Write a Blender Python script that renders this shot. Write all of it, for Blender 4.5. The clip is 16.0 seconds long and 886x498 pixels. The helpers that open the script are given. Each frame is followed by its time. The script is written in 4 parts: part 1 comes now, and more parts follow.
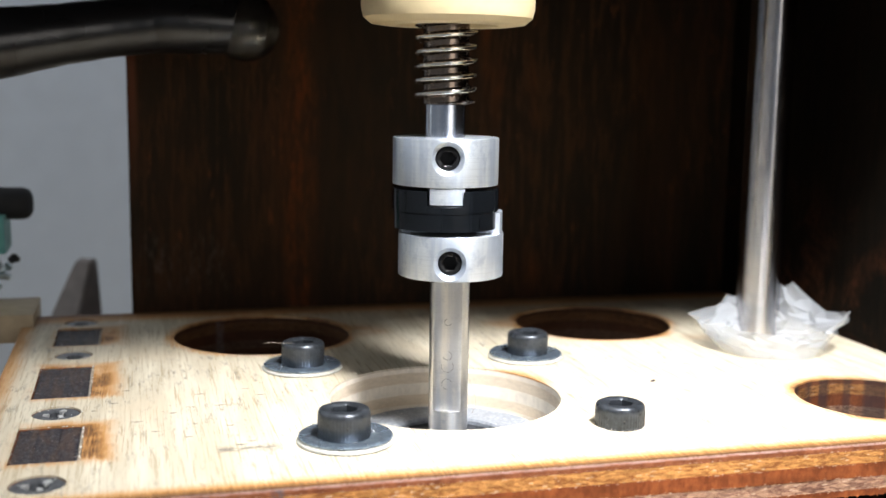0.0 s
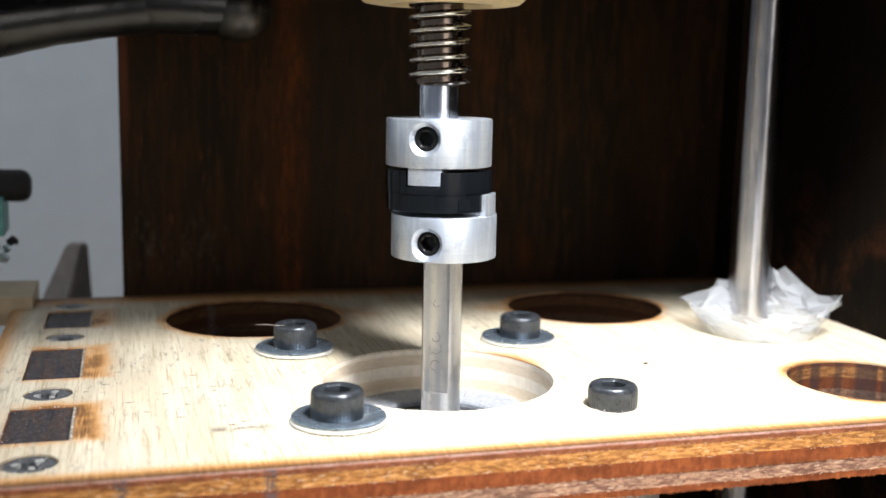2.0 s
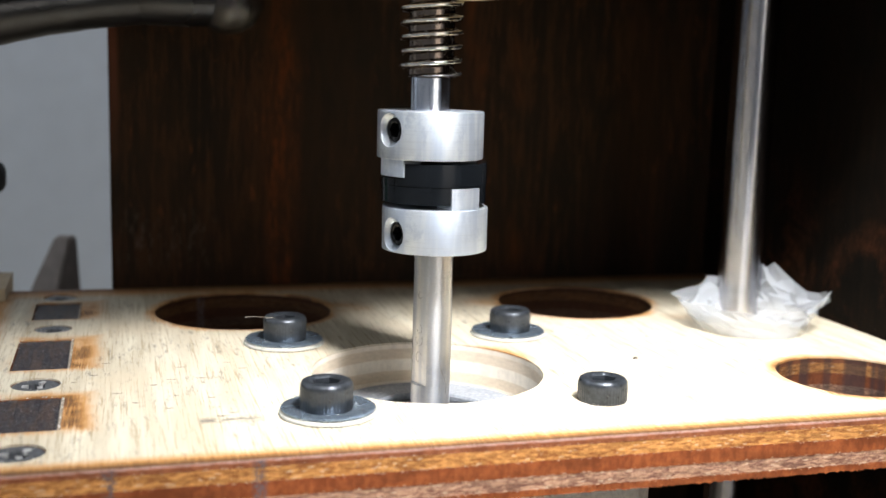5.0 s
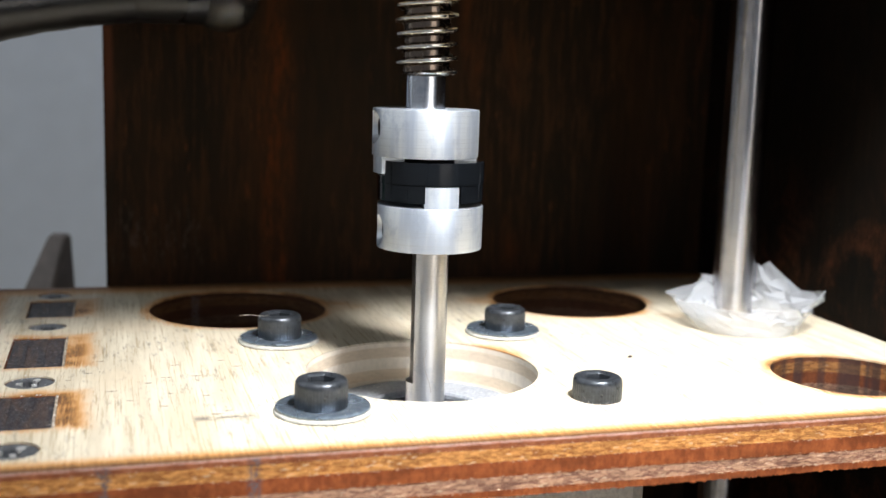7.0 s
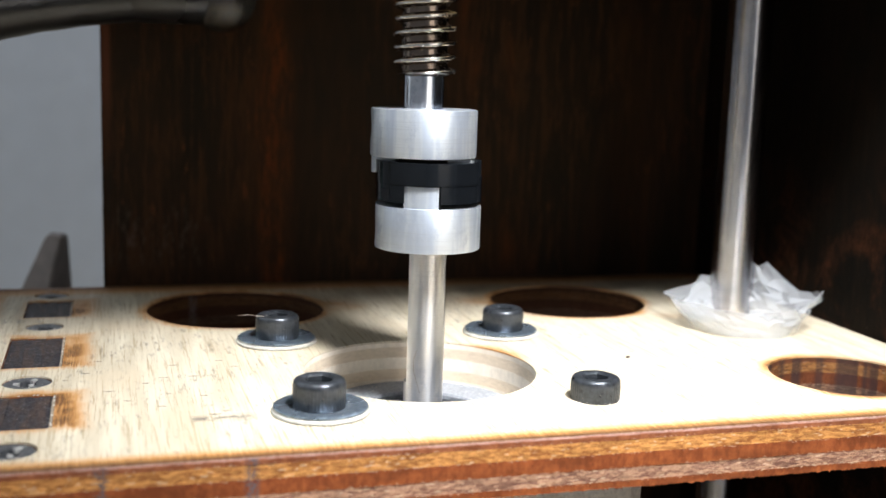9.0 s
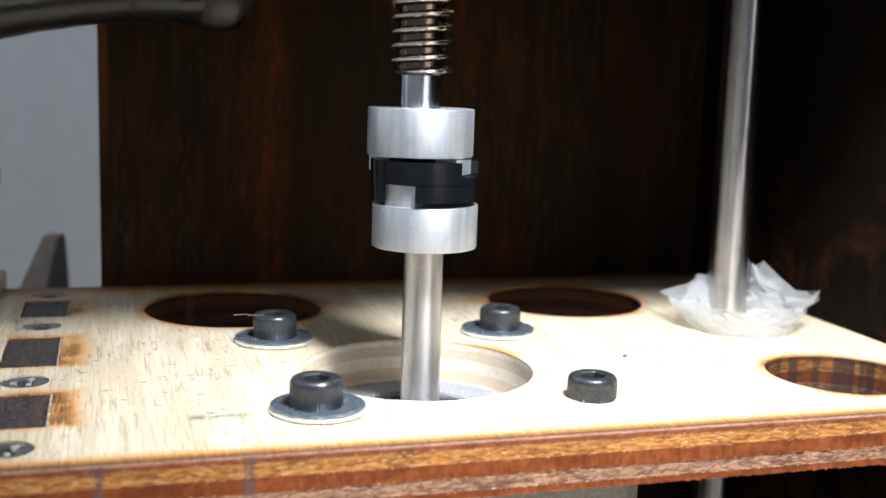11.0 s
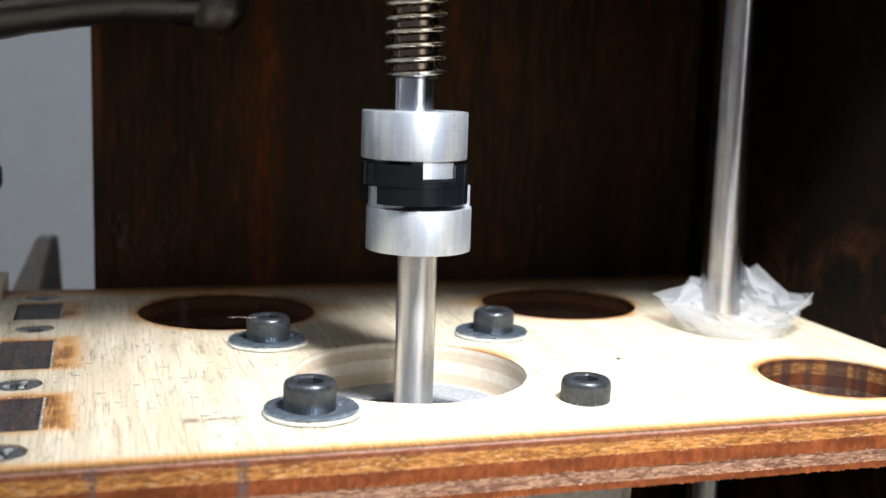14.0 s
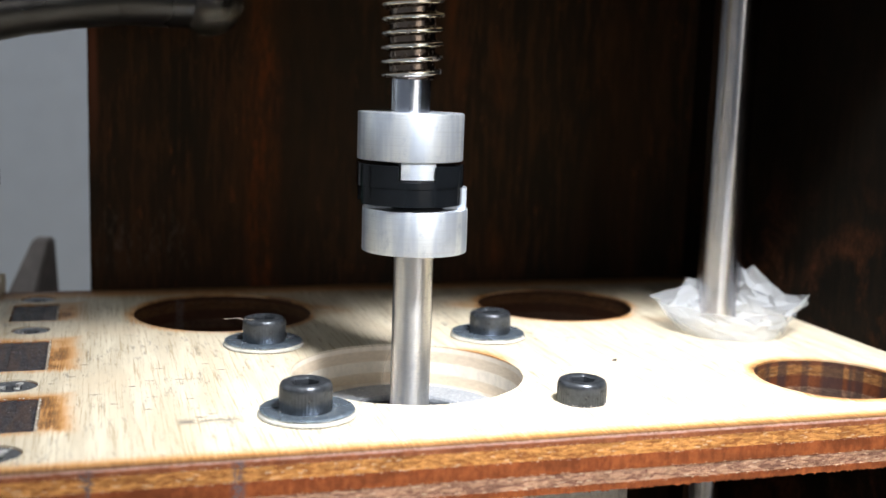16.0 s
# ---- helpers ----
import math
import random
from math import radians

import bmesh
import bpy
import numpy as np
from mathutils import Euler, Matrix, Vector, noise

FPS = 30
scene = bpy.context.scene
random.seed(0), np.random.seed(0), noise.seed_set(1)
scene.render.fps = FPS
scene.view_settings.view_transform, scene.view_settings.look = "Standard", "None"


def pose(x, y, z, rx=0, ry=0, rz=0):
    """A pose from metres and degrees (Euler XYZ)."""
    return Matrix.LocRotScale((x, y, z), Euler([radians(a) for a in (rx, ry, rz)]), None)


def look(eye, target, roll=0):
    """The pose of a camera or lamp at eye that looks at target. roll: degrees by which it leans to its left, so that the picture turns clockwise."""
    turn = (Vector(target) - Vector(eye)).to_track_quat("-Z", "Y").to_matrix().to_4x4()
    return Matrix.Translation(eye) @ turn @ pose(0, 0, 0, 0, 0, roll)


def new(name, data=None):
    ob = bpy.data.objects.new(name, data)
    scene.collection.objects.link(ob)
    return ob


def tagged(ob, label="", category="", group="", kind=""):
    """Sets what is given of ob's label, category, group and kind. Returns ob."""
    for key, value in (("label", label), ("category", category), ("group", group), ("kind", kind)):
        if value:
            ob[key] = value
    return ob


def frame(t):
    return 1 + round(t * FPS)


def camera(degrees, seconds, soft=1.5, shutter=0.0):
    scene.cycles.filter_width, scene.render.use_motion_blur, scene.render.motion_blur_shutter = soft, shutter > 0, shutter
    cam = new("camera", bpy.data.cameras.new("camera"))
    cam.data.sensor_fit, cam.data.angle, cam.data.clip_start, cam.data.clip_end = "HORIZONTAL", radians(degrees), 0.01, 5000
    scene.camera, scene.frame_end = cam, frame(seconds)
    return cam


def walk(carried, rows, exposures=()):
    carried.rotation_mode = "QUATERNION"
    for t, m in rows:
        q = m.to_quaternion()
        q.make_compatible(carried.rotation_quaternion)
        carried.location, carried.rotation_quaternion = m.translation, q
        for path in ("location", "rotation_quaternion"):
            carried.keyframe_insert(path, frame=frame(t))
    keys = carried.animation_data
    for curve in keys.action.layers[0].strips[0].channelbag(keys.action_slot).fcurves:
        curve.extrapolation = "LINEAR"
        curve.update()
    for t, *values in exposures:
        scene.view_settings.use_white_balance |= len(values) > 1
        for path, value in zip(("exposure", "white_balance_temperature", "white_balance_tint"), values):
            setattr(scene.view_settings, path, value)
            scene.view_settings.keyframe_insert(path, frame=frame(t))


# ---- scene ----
cam = camera(42.51, 16.0)
PATH = [
    (0, (-0.05398, -0.19486, 0.05800), (-0.00247, -0.00390, 0.02828), 0.894),
    (0.5, (-0.05407, -0.19474, 0.05764), (-0.00216, -0.00396, 0.02749), 0.938),
    (1, (-0.05413, -0.19476, 0.05719), (-0.00186, -0.00414, 0.02668), 0.980),
    (1.5, (-0.05423, -0.19474, 0.05671), (-0.00156, -0.00429, 0.02581), 1.030),
    (2, (-0.05444, -0.19457, 0.05639), (-0.00130, -0.00433, 0.02499), 1.119),
    (2.5, (-0.05459, -0.19444, 0.05612), (-0.00106, -0.00438, 0.02436), 1.198),
    (3, (-0.05461, -0.19438, 0.05584), (-0.00081, -0.00439, 0.02401), 1.250),
    (3.5, (-0.05464, -0.19433, 0.05561), (-0.00056, -0.00441, 0.02389), 1.323),
    (4, (-0.05472, -0.19433, 0.05539), (-0.00028, -0.00449, 0.02383), 1.425),
    (6.5, (-0.05449, -0.19438, 0.05521), (0.00104, -0.00488, 0.02351), 1.718),
    (7, (-0.05462, -0.19433, 0.05518), (0.00119, -0.00491, 0.02344), 1.720),
    (7.5, (-0.05467, -0.19430, 0.05514), (0.00134, -0.00494, 0.02342), 1.723),
    (8, (-0.05464, -0.19425, 0.05510), (0.00146, -0.00491, 0.02342), 1.730),
    (8.5, (-0.05462, -0.19420, 0.05508), (0.00153, -0.00487, 0.02344), 1.753),
    (9, (-0.05477, -0.19413, 0.05505), (0.00156, -0.00484, 0.02345), 1.789),
    (11.5, (-0.05464, -0.19451, 0.05467), (0.00216, -0.00533, 0.02331), 1.764),
    (12, (-0.05468, -0.19445, 0.05465), (0.00234, -0.00534, 0.02330), 1.780),
    (12.5, (-0.05469, -0.19445, 0.05473), (0.00252, -0.00539, 0.02335), 1.797),
    (13, (-0.05468, -0.19444, 0.05486), (0.00269, -0.00543, 0.02349), 1.819),
    (13.5, (-0.05471, -0.19442, 0.05494), (0.00287, -0.00546, 0.02368), 1.844),
    (14, (-0.05470, -0.19448, 0.05498), (0.00303, -0.00553, 0.02386), 1.861),
    (14.5, (-0.05469, -0.19453, 0.05495), (0.00319, -0.00560, 0.02400), 1.866),
    (15, (-0.05470, -0.19451, 0.05490), (0.00335, -0.00562, 0.02408), 1.881),
    (15.5, (-0.05462, -0.19451, 0.05489), (0.00352, -0.00564, 0.02412), 1.892),
    (16, (-0.05443, -0.19456, 0.05478), (0.00371, -0.00567, 0.02410), 1.879),
]
walk(cam, [(t, look(eye, target, roll)) for t, eye, target, roll in PATH],
     [(0, 0.10), (2, 0.16), (4, 0.10), (6.5, 0.07), (9, 0.04), (16, 0.03)])
cam.data.dof.use_dof = True
cam.data.dof.focus_distance = 0.2
cam.data.dof.aperture_fstop = 20.0

# ---- light ----
world = bpy.data.worlds.new("room_light")
scene.world = world
world.use_nodes = True
world.node_tree.nodes["Background"].inputs["Color"].default_value = (0.86, 0.93, 1.0, 1)
world.node_tree.nodes["Background"].inputs["Strength"].default_value = 0.50

lamp_data = bpy.data.lights.new("work_light", "SPOT")
lamp_data.energy = 16.0
lamp_data.color = (0.98, 0.98, 1.0)
lamp_data.spot_size = radians(48)
lamp_data.spot_blend = 1.0
lamp_data.shadow_soft_size = 0.036
work_light = new("work_light", lamp_data)
work_light.matrix_world = look((0.047, -0.165, 0.285), (0.036, -0.014, 0.0))

# Fill light added on the left for the far wall and plate edge.
left_fill_data = bpy.data.lights.new("left_fill", "AREA")
left_fill_data.shape, left_fill_data.size, left_fill_data.size_y = "RECTANGLE", 0.9, 0.44
left_fill_data.energy = 1.5
left_fill_data.color = (0.93, 0.97, 1.0)
left_fill = new("left_fill", left_fill_data)
# Second added fill, from behind, to lift the faces turned forward.
back_data = left_fill_data.copy()
back_data.name, back_data.size, back_data.size_y, back_data.energy, back_data.color = "rear_fill", 0.9, 0.9, 4.4, (1.0, 0.91, 0.82)
rear_fill = new("rear_fill", back_data)
rear_fill.matrix_world = look((0.57, -1.795, 0.35), (0.57, 0.0, 0.35))
left_fill.matrix_world = look((-0.695, 0.32, 0.45), (0.0, 0.32, 0.45))

# Overhead fill added to brighten the arm, far wall and left of the plate.
ceiling_data = bpy.data.lights.new("ceiling_fill", "AREA")
ceiling_data.shape, ceiling_data.size, ceiling_data.size_y = "RECTANGLE", 0.5, 0.9
ceiling_data.energy = 4.3
ceiling_data.color = (1.0, 0.985, 0.96)
ceiling_fill = new("ceiling_fill", ceiling_data)
ceiling_fill.matrix_world = look((-0.42, -0.30, 1.46), (-0.42, -0.30, 0.0))

MM = 0.001
TAU = 2 * math.pi


# ---- node helpers ----
def material(name, color=(0.5, 0.5, 0.5), rough=0.5, metal=0.0):
    m = bpy.data.materials.new(name)
    m.use_nodes = True
    b = m.node_tree.nodes["Principled BSDF"]
    b.inputs["Base Color"].default_value = (*color, 1)
    b.inputs["Roughness"].default_value = rough
    b.inputs["Metallic"].default_value = metal
    return m, m.node_tree, b


def plug(nt, socket, value):
    if hasattr(value, "is_linked"):
        nt.links.new(value, socket)
    elif isinstance(value, (tuple, list)) and len(value) == 3 and socket.type == "RGBA":
        socket.default_value = (*value, 1)
    else:
        socket.default_value = value


def calc(nt, op, a, b=0.0, clamp=False):
    n = nt.nodes.new("ShaderNodeMath")
    n.operation, n.use_clamp = op, clamp
    plug(nt, n.inputs[0], a)
    plug(nt, n.inputs[1], b)
    return n.outputs[0]


def span(nt, v, lo, hi, out0=0.0, out1=1.0):
    n = nt.nodes.new("ShaderNodeMapRange")
    n.interpolation_type = "SMOOTHSTEP"
    plug(nt, n.inputs["Value"], v)
    for key, value in (("From Min", lo), ("From Max", hi), ("To Min", out0), ("To Max", out1)):
        n.inputs[key].default_value = value
    return n.outputs["Result"]


def place(nt, scale=(1, 1, 1)):
    c = nt.nodes.new("ShaderNodeTexCoord")
    m = nt.nodes.new("ShaderNodeMapping")
    m.inputs["Scale"].default_value = scale
    nt.links.new(c.outputs["Object"], m.inputs["Vector"])
    return m.outputs["Vector"]


def axes(nt):
    c = nt.nodes.new("ShaderNodeTexCoord")
    s = nt.nodes.new("ShaderNodeSeparateXYZ")
    nt.links.new(c.outputs["Object"], s.inputs[0])
    return s.outputs[0], s.outputs[1], s.outputs[2]


def grain(nt, scale, detail=4.0, rough=0.6, warp=0.0):
    n = nt.nodes.new("ShaderNodeTexNoise")
    nt.links.new(place(nt, scale), n.inputs["Vector"])
    n.inputs["Scale"].default_value = 1.0
    n.inputs["Detail"].default_value = detail
    n.inputs["Roughness"].default_value = rough
    n.inputs["Distortion"].default_value = warp
    return n.outputs["Fac"]


def blend(nt, fac, a, b, mode="MIX"):
    n = nt.nodes.new("ShaderNodeMix")
    n.data_type, n.blend_type = "RGBA", mode
    plug(nt, n.inputs["Factor"], fac)
    plug(nt, n.inputs[6], a)
    plug(nt, n.inputs[7], b)
    return n.outputs[2]


def relief(nt, bsdf, height, strength, distance):
    n = nt.nodes.new("ShaderNodeBump")
    n.inputs["Strength"].default_value = strength
    n.inputs["Distance"].default_value = distance
    nt.links.new(height, n.inputs["Height"])
    nt.links.new(n.outputs["Normal"], bsdf.inputs["Normal"])


# ---- plan of the plate, in millimetres ----
FRONT, BACK, LEFT, RIGHT, THICK = -39.5, 88.0, -80.5, 103.0, 9.0
MOTOR_HOLE = (0.0, 2.2, 21.3)
HOLES = ((-27.5, 59.0, 19.5), (51.5, 56.5, 18.5), (78.4, -15.8, 14.2))
TENONS = ((-68.6, -11.9, 10.5, 18.6), (-68.3, 26.2, 10.3, 23.4), (-67.5, 64.3, 9.8, 17.5))
SCREWS = ((-68.8, -30.5, 4.0), (-68.4, 5.0, 4.1), (-67.6, 47.0, 3.8), (-67.5, 79.0, 3.8))


# short dark scratches on the plate: place and length
DASHES = ((-46, 4, 1.3), (-41, 4.2, 1.3), (-55, -3, 2.0), (-46, -6, 1.4), (-40, -8, 0.8), (-37.4, -17.2, 1.2), (-39, -18.6, 2.2), (-41.5, -20.6, 2.6), (-59, 9, 1.0), (-62, 5, 0.9), (-49, 1, 0.8), (-52, -9, 1.1), (-33, 9.5, 1.2), (-35.5, 14, 1.0), (-29, -14.5, 1.1), (-44, 12, 1.2), (-57, 17, 1.0), (-47, -13, 0.9))


def ring_mask(nt, x, y, cx, cy, lo, hi):
    """1 near the point, fading to 0 from lo to hi metres."""
    dx, dy = calc(nt, "SUBTRACT", x, cx * MM), calc(nt, "SUBTRACT", y, cy * MM)
    d = calc(nt, "SQRT", calc(nt, "ADD", calc(nt, "MULTIPLY", dx, dx), calc(nt, "MULTIPLY", dy, dy)))
    return span(nt, d, lo * MM, hi * MM, 1.0, 0.0)


def box_mask(nt, x, y, cx, cy, w, d, fade):
    dx = calc(nt, "SUBTRACT", calc(nt, "ABSOLUTE", calc(nt, "SUBTRACT", x, cx * MM)), w * MM / 2)
    dy = calc(nt, "SUBTRACT", calc(nt, "ABSOLUTE", calc(nt, "SUBTRACT", y, cy * MM)), d * MM / 2)
    return span(nt, calc(nt, "MAXIMUM", dx, dy), 0.0, fade * MM, 1.0, 0.0)


def birch_top():
    m, nt, b = material("birch_veneer", rough=0.62)
    x, y, z = axes(nt)
    fine = grain(nt, (1900, 55, 400), 6, 0.72)
    broad = grain(nt, (260, 22, 60), 3, 0.55, 0.4)
    cloud = grain(nt, (45, 38, 40), 3, 0.5)
    tone = blend(nt, span(nt, broad, 0.35, 0.65), (0.63, 0.575, 0.45), (0.50, 0.44, 0.325))
    tone = blend(nt, span(nt, fine, 0.50, 0.66, 0.0, 0.85), tone, (0.315, 0.24, 0.135))
    tone = blend(nt, span(nt, cloud, 0.45, 0.75, 0.0, 0.4), tone, (0.63, 0.51, 0.35))
    # grey dirt in the open grain
    dirt = calc(nt, "MULTIPLY", span(nt, grain(nt, (900, 160, 300), 5, 0.75), 0.52, 0.66), span(nt, grain(nt, (60, 60, 60), 2), 0.42, 0.60, 0.12, 0.85))
    tone = blend(nt, dirt, tone, (0.20, 0.175, 0.14))
    streak = calc(nt, "MULTIPLY", box_mask(nt, x, y, -38, -20.6, 7, 0.2, 2.4), span(nt, grain(nt, (420, 900, 400), 5, 0.8), 0.38, 0.60))
    tone = blend(nt, calc(nt, "MULTIPLY", streak, 0.95), tone, (0.14, 0.12, 0.095))
    for cx, cy, w in DASHES:
        dash = box_mask(nt, calc(nt, "ADD", x, calc(nt, "MULTIPLY", y, 0.15)), y, cx + cy * 0.15, cy, w * 0.7, 0.14, 0.55)
        tone = blend(nt, calc(nt, "MULTIPLY", dash, span(nt, grain(nt, (900, 1500, 500), 4, 0.8), 0.42, 0.58, 0.0, 0.95)), tone, (0.05, 0.047, 0.045))
    fleck = span(nt, grain(nt, (420, 760, 500), 5, 0.72), 0.70, 0.725, 0.0, 0.9)
    tone = blend(nt, fleck, tone, (0.05, 0.04, 0.03))
    # laser scorch along the cut edges, streaked by the grain
    wisp = grain(nt, (2600, 110, 300), 6, 0.8)
    fray = calc(nt, "MULTIPLY", calc(nt, "SUBTRACT", wisp, 0.5), 0.0065)
    edge = calc(nt, "ADD", calc(nt, "SUBTRACT", y, FRONT * MM), fray)
    scorch = span(nt, edge, -0.0002, 0.0064, 0.95, 0.0)
    left_edge = span(nt, calc(nt, "ADD", calc(nt, "SUBTRACT", x, LEFT * MM), fray), 0.0, 0.0055, 0.7, 0.0)
    scorch = calc(nt, "MAXIMUM", scorch, left_edge)
    # wide brown fade at the back: scorch with the shade there painted in
    back_edge = span(nt, calc(nt, "SUBTRACT", BACK * MM, calc(nt, "ADD", y, fray)), 0.0, 0.0150, 0.9, 0.0)
    scorch = calc(nt, "MAXIMUM", scorch, back_edge)
    xs, ys = calc(nt, "ADD", x, calc(nt, "MULTIPLY", fray, 1.1)), calc(nt, "ADD", y, fray)
    blotch = span(nt, grain(nt, (55, 55, 55), 3, 0.6), 0.36, 0.62, 0.42, 1.0)
    for cx, cy, w, d in TENONS:
        scorch = calc(nt, "MAXIMUM", scorch, calc(nt, "MULTIPLY", box_mask(nt, xs, ys, cx + 2.6, cy + 0.6, w - 2.0, d - 4.0, 6.2), calc(nt, "MULTIPLY", calc(nt, "ADD", blotch, 0.1), span(nt, wisp, 0.32, 0.66, 0.62, 1.04))))
    for cx, cy, r in HOLES:
        scorch = calc(nt, "MAXIMUM", scorch, calc(nt, "MULTIPLY", ring_mask(nt, xs, ys, cx, cy, r - 0.4, r + 3.6), blotch))
    for cx, cy, far, deep in ((-5.5, 58.0, 12.0, 0.62), (30.5, 60.0, 10.0, 0.5), (70.0, 38.0, 7.0, 0.4)):  # brown patches: part scorch, part painted shade
        scorch = calc(nt, "MAXIMUM", scorch, calc(nt, "MULTIPLY", ring_mask(nt, xs, ys, cx, cy, 1.0, far), calc(nt, "MULTIPLY", blotch, deep)))
    bore = calc(nt, "MULTIPLY", ring_mask(nt, xs, ys, MOTOR_HOLE[0], MOTOR_HOLE[1], 21.0, 25.5), ring_mask(nt, xs, ys, 19.0, 12.5, 2.0, 13.0))
    scorch = calc(nt, "MAXIMUM", scorch, calc(nt, "MULTIPLY", bore, 0.72))
    tone = blend(nt, span(nt, scorch, 0.02, 0.80, 0.0, 0.92), tone, (0.50, 0.228, 0.050))
    tone = blend(nt, span(nt, scorch, 0.55, 1.0, 0.0, 0.90), tone, (0.075, 0.028, 0.010))
    # pale pink highlight painted on the veneer's front cut side
    tone = blend(nt, calc(nt, "MULTIPLY", calc(nt, "MULTIPLY", span(nt, z, -0.00018, -0.00008, 0.75, 0.0), span(nt, y, (FRONT + 1) * MM, (FRONT + 2) * MM, 1.0, 0.0)), span(nt, wisp, 0.35, 0.6, 0.3, 1.0)), tone, (0.50, 0.35, 0.31))
    plug(nt, b.inputs["Base Color"], tone)
    plug(nt, b.inputs["Roughness"], span(nt, fine, 0.3, 0.8, 0.5, 0.72))
    relief(nt, b, calc(nt, "ADD", fine, calc(nt, "MULTIPLY", broad, 0.6)), 0.45, 0.00012)
    return m


def cells(nt, scale):
    """A random value for each small angular cell."""
    n = nt.nodes.new("ShaderNodeTexVoronoi")
    nt.links.new(place(nt, scale), n.inputs["Vector"])
    n.inputs["Scale"].default_value = 1.0
    c = nt.nodes.new("ShaderNodeSeparateColor")
    nt.links.new(n.outputs["Color"], c.inputs[0])
    return c.outputs[0]


def seams(nt, z):
    """1 at the glue lines between the plies."""
    near = None
    for level in (-1.25, -3.4, -5.8, -7.9):
        k = span(nt, calc(nt, "ABSOLUTE", calc(nt, "SUBTRACT", z, level * MM)), 0.0001, 0.00035, 1.0, 0.0)
        near = k if near is None else calc(nt, "MAXIMUM", near, k)
    return near


def ply_edge(name, burnt_a, burnt_b, clean, coarse):
    """One ply: scorched where the laser cut it, pale in the milled motor bore."""
    m, nt, b = material(name, rough=0.7)
    x, y, z = axes(nt)
    chips = grain(nt, (700, 700, 2500), 6, 0.75) if coarse else grain(nt, (700, 700, 420), 5, 0.7)
    broad = grain(nt, (90, 90, 300), 3, 0.6)
    burnt = blend(nt, span(nt, chips, 0.36, 0.62) if coarse else span(nt, chips, 0.36, 0.66), burnt_a, burnt_b)
    burnt = blend(nt, span(nt, broad, 0.35, 0.75, 0.0, 0.6), burnt, tuple(c * 0.45 for c in burnt_a))
    if coarse:  # short torn fibres, pale at their broken ends
        tip = span(nt, grain(nt, (1000, 1000, 3800), 3, 0.6), 0.56, 0.70, 0.0, 0.6)
        burnt = blend(nt, tip, burnt, tuple(min(0.9, c * 1.35) for c in burnt_b))
        pit = span(nt, grain(nt, (800, 800, 2800), 3, 0.6), 0.60, 0.72, 0.0, 0.5)
        burnt = blend(nt, pit, burnt, tuple(c * 0.6 for c in burnt_a))
        shard = cells(nt, (820, 820, 3100))
        burnt = blend(nt, span(nt, shard, 0.60, 0.70, 0.0, 0.4), burnt, tuple(min(0.9, c * 1.3) for c in burnt_b))
        burnt = blend(nt, span(nt, shard, 0.30, 0.22, 0.0, 0.35), burnt, tuple(c * 0.7 for c in burnt_a))
        fleck = span(nt, cells(nt, (1300, 1300, 4200)), 0.95, 0.97, 0.0, 0.45)
        burnt = blend(nt, fleck, burnt, (0.70, 0.52, 0.36))
    else:  # pale fuzz along the glue lines
        fuzz = calc(nt, "MULTIPLY", span(nt, grain(nt, (1500, 1500, 1500), 3, 0.7), 0.56, 0.64), seams(nt, z))
        burnt = blend(nt, calc(nt, "MULTIPLY", fuzz, 0.4), burnt, (0.78, 0.58, 0.42))
        # highlight along the upper arris, painted as a pale pink line
        lip_highlight = calc(nt, "MULTIPLY", calc(nt, "MULTIPLY", span(nt, z, -0.00062, -0.00045), span(nt, y, (FRONT + 1) * MM, (FRONT + 2) * MM, 1.0, 0.0)), span(nt, grain(nt, (900, 900, 2500), 4, 0.7), 0.35, 0.62, 0.2, 1.0))
        burnt = blend(nt, calc(nt, "MULTIPLY", lip_highlight, 0.6), burnt, (0.50, 0.34, 0.30))
    # dark vertical gaps where the laser paused
    soot = span(nt, grain(nt, (310, 310, 2), 2, 0.4), 0.46, 0.57, 0.0, 0.72)
    inner = ring_mask(nt, x, y, HOLES[2][0], HOLES[2][1], 15.0, 16.0)
    burnt = blend(nt, calc(nt, "MULTIPLY", soot, inner), burnt, (0.030, 0.026, 0.034))
    # walls of the three holes tinted near black, strongest at the back two
    for (cx, cy, rad), hole_dark in zip(HOLES, (0.85, 0.85, 0.60)):
        burnt = blend(nt, calc(nt, "MULTIPLY", ring_mask(nt, x, y, cx, cy, rad + 1.0, rad + 2.0), hole_dark), burnt, (0.022, 0.010, 0.006))
    for px in (-35.8, -56.3):
        seam = span(nt, calc(nt, "ABSOLUTE", calc(nt, "SUBTRACT", x, px * MM)), 0.0003, 0.0014, 0.9, 0.0)
        burnt = blend(nt, calc(nt, "MULTIPLY", seam, span(nt, grain(nt, (1400, 1400, 1400), 4, 0.75), 0.40, 0.58)), burnt, (0.11, 0.095, 0.105))
    pale = blend(nt, span(nt, chips, 0.35, 0.7), clean, tuple(c * 0.84 for c in clean))
    bore = ring_mask(nt, x, y, MOTOR_HOLE[0], MOTOR_HOLE[1], 24.0, 25.0)
    tone = blend(nt, bore, burnt, pale)
    plug(nt, b.inputs["Base Color"], tone)
    b.inputs["Specular IOR Level"].default_value = 0.22
    relief(nt, b, chips, 0.9, 0.0003 if coarse else 0.00014)
    return m


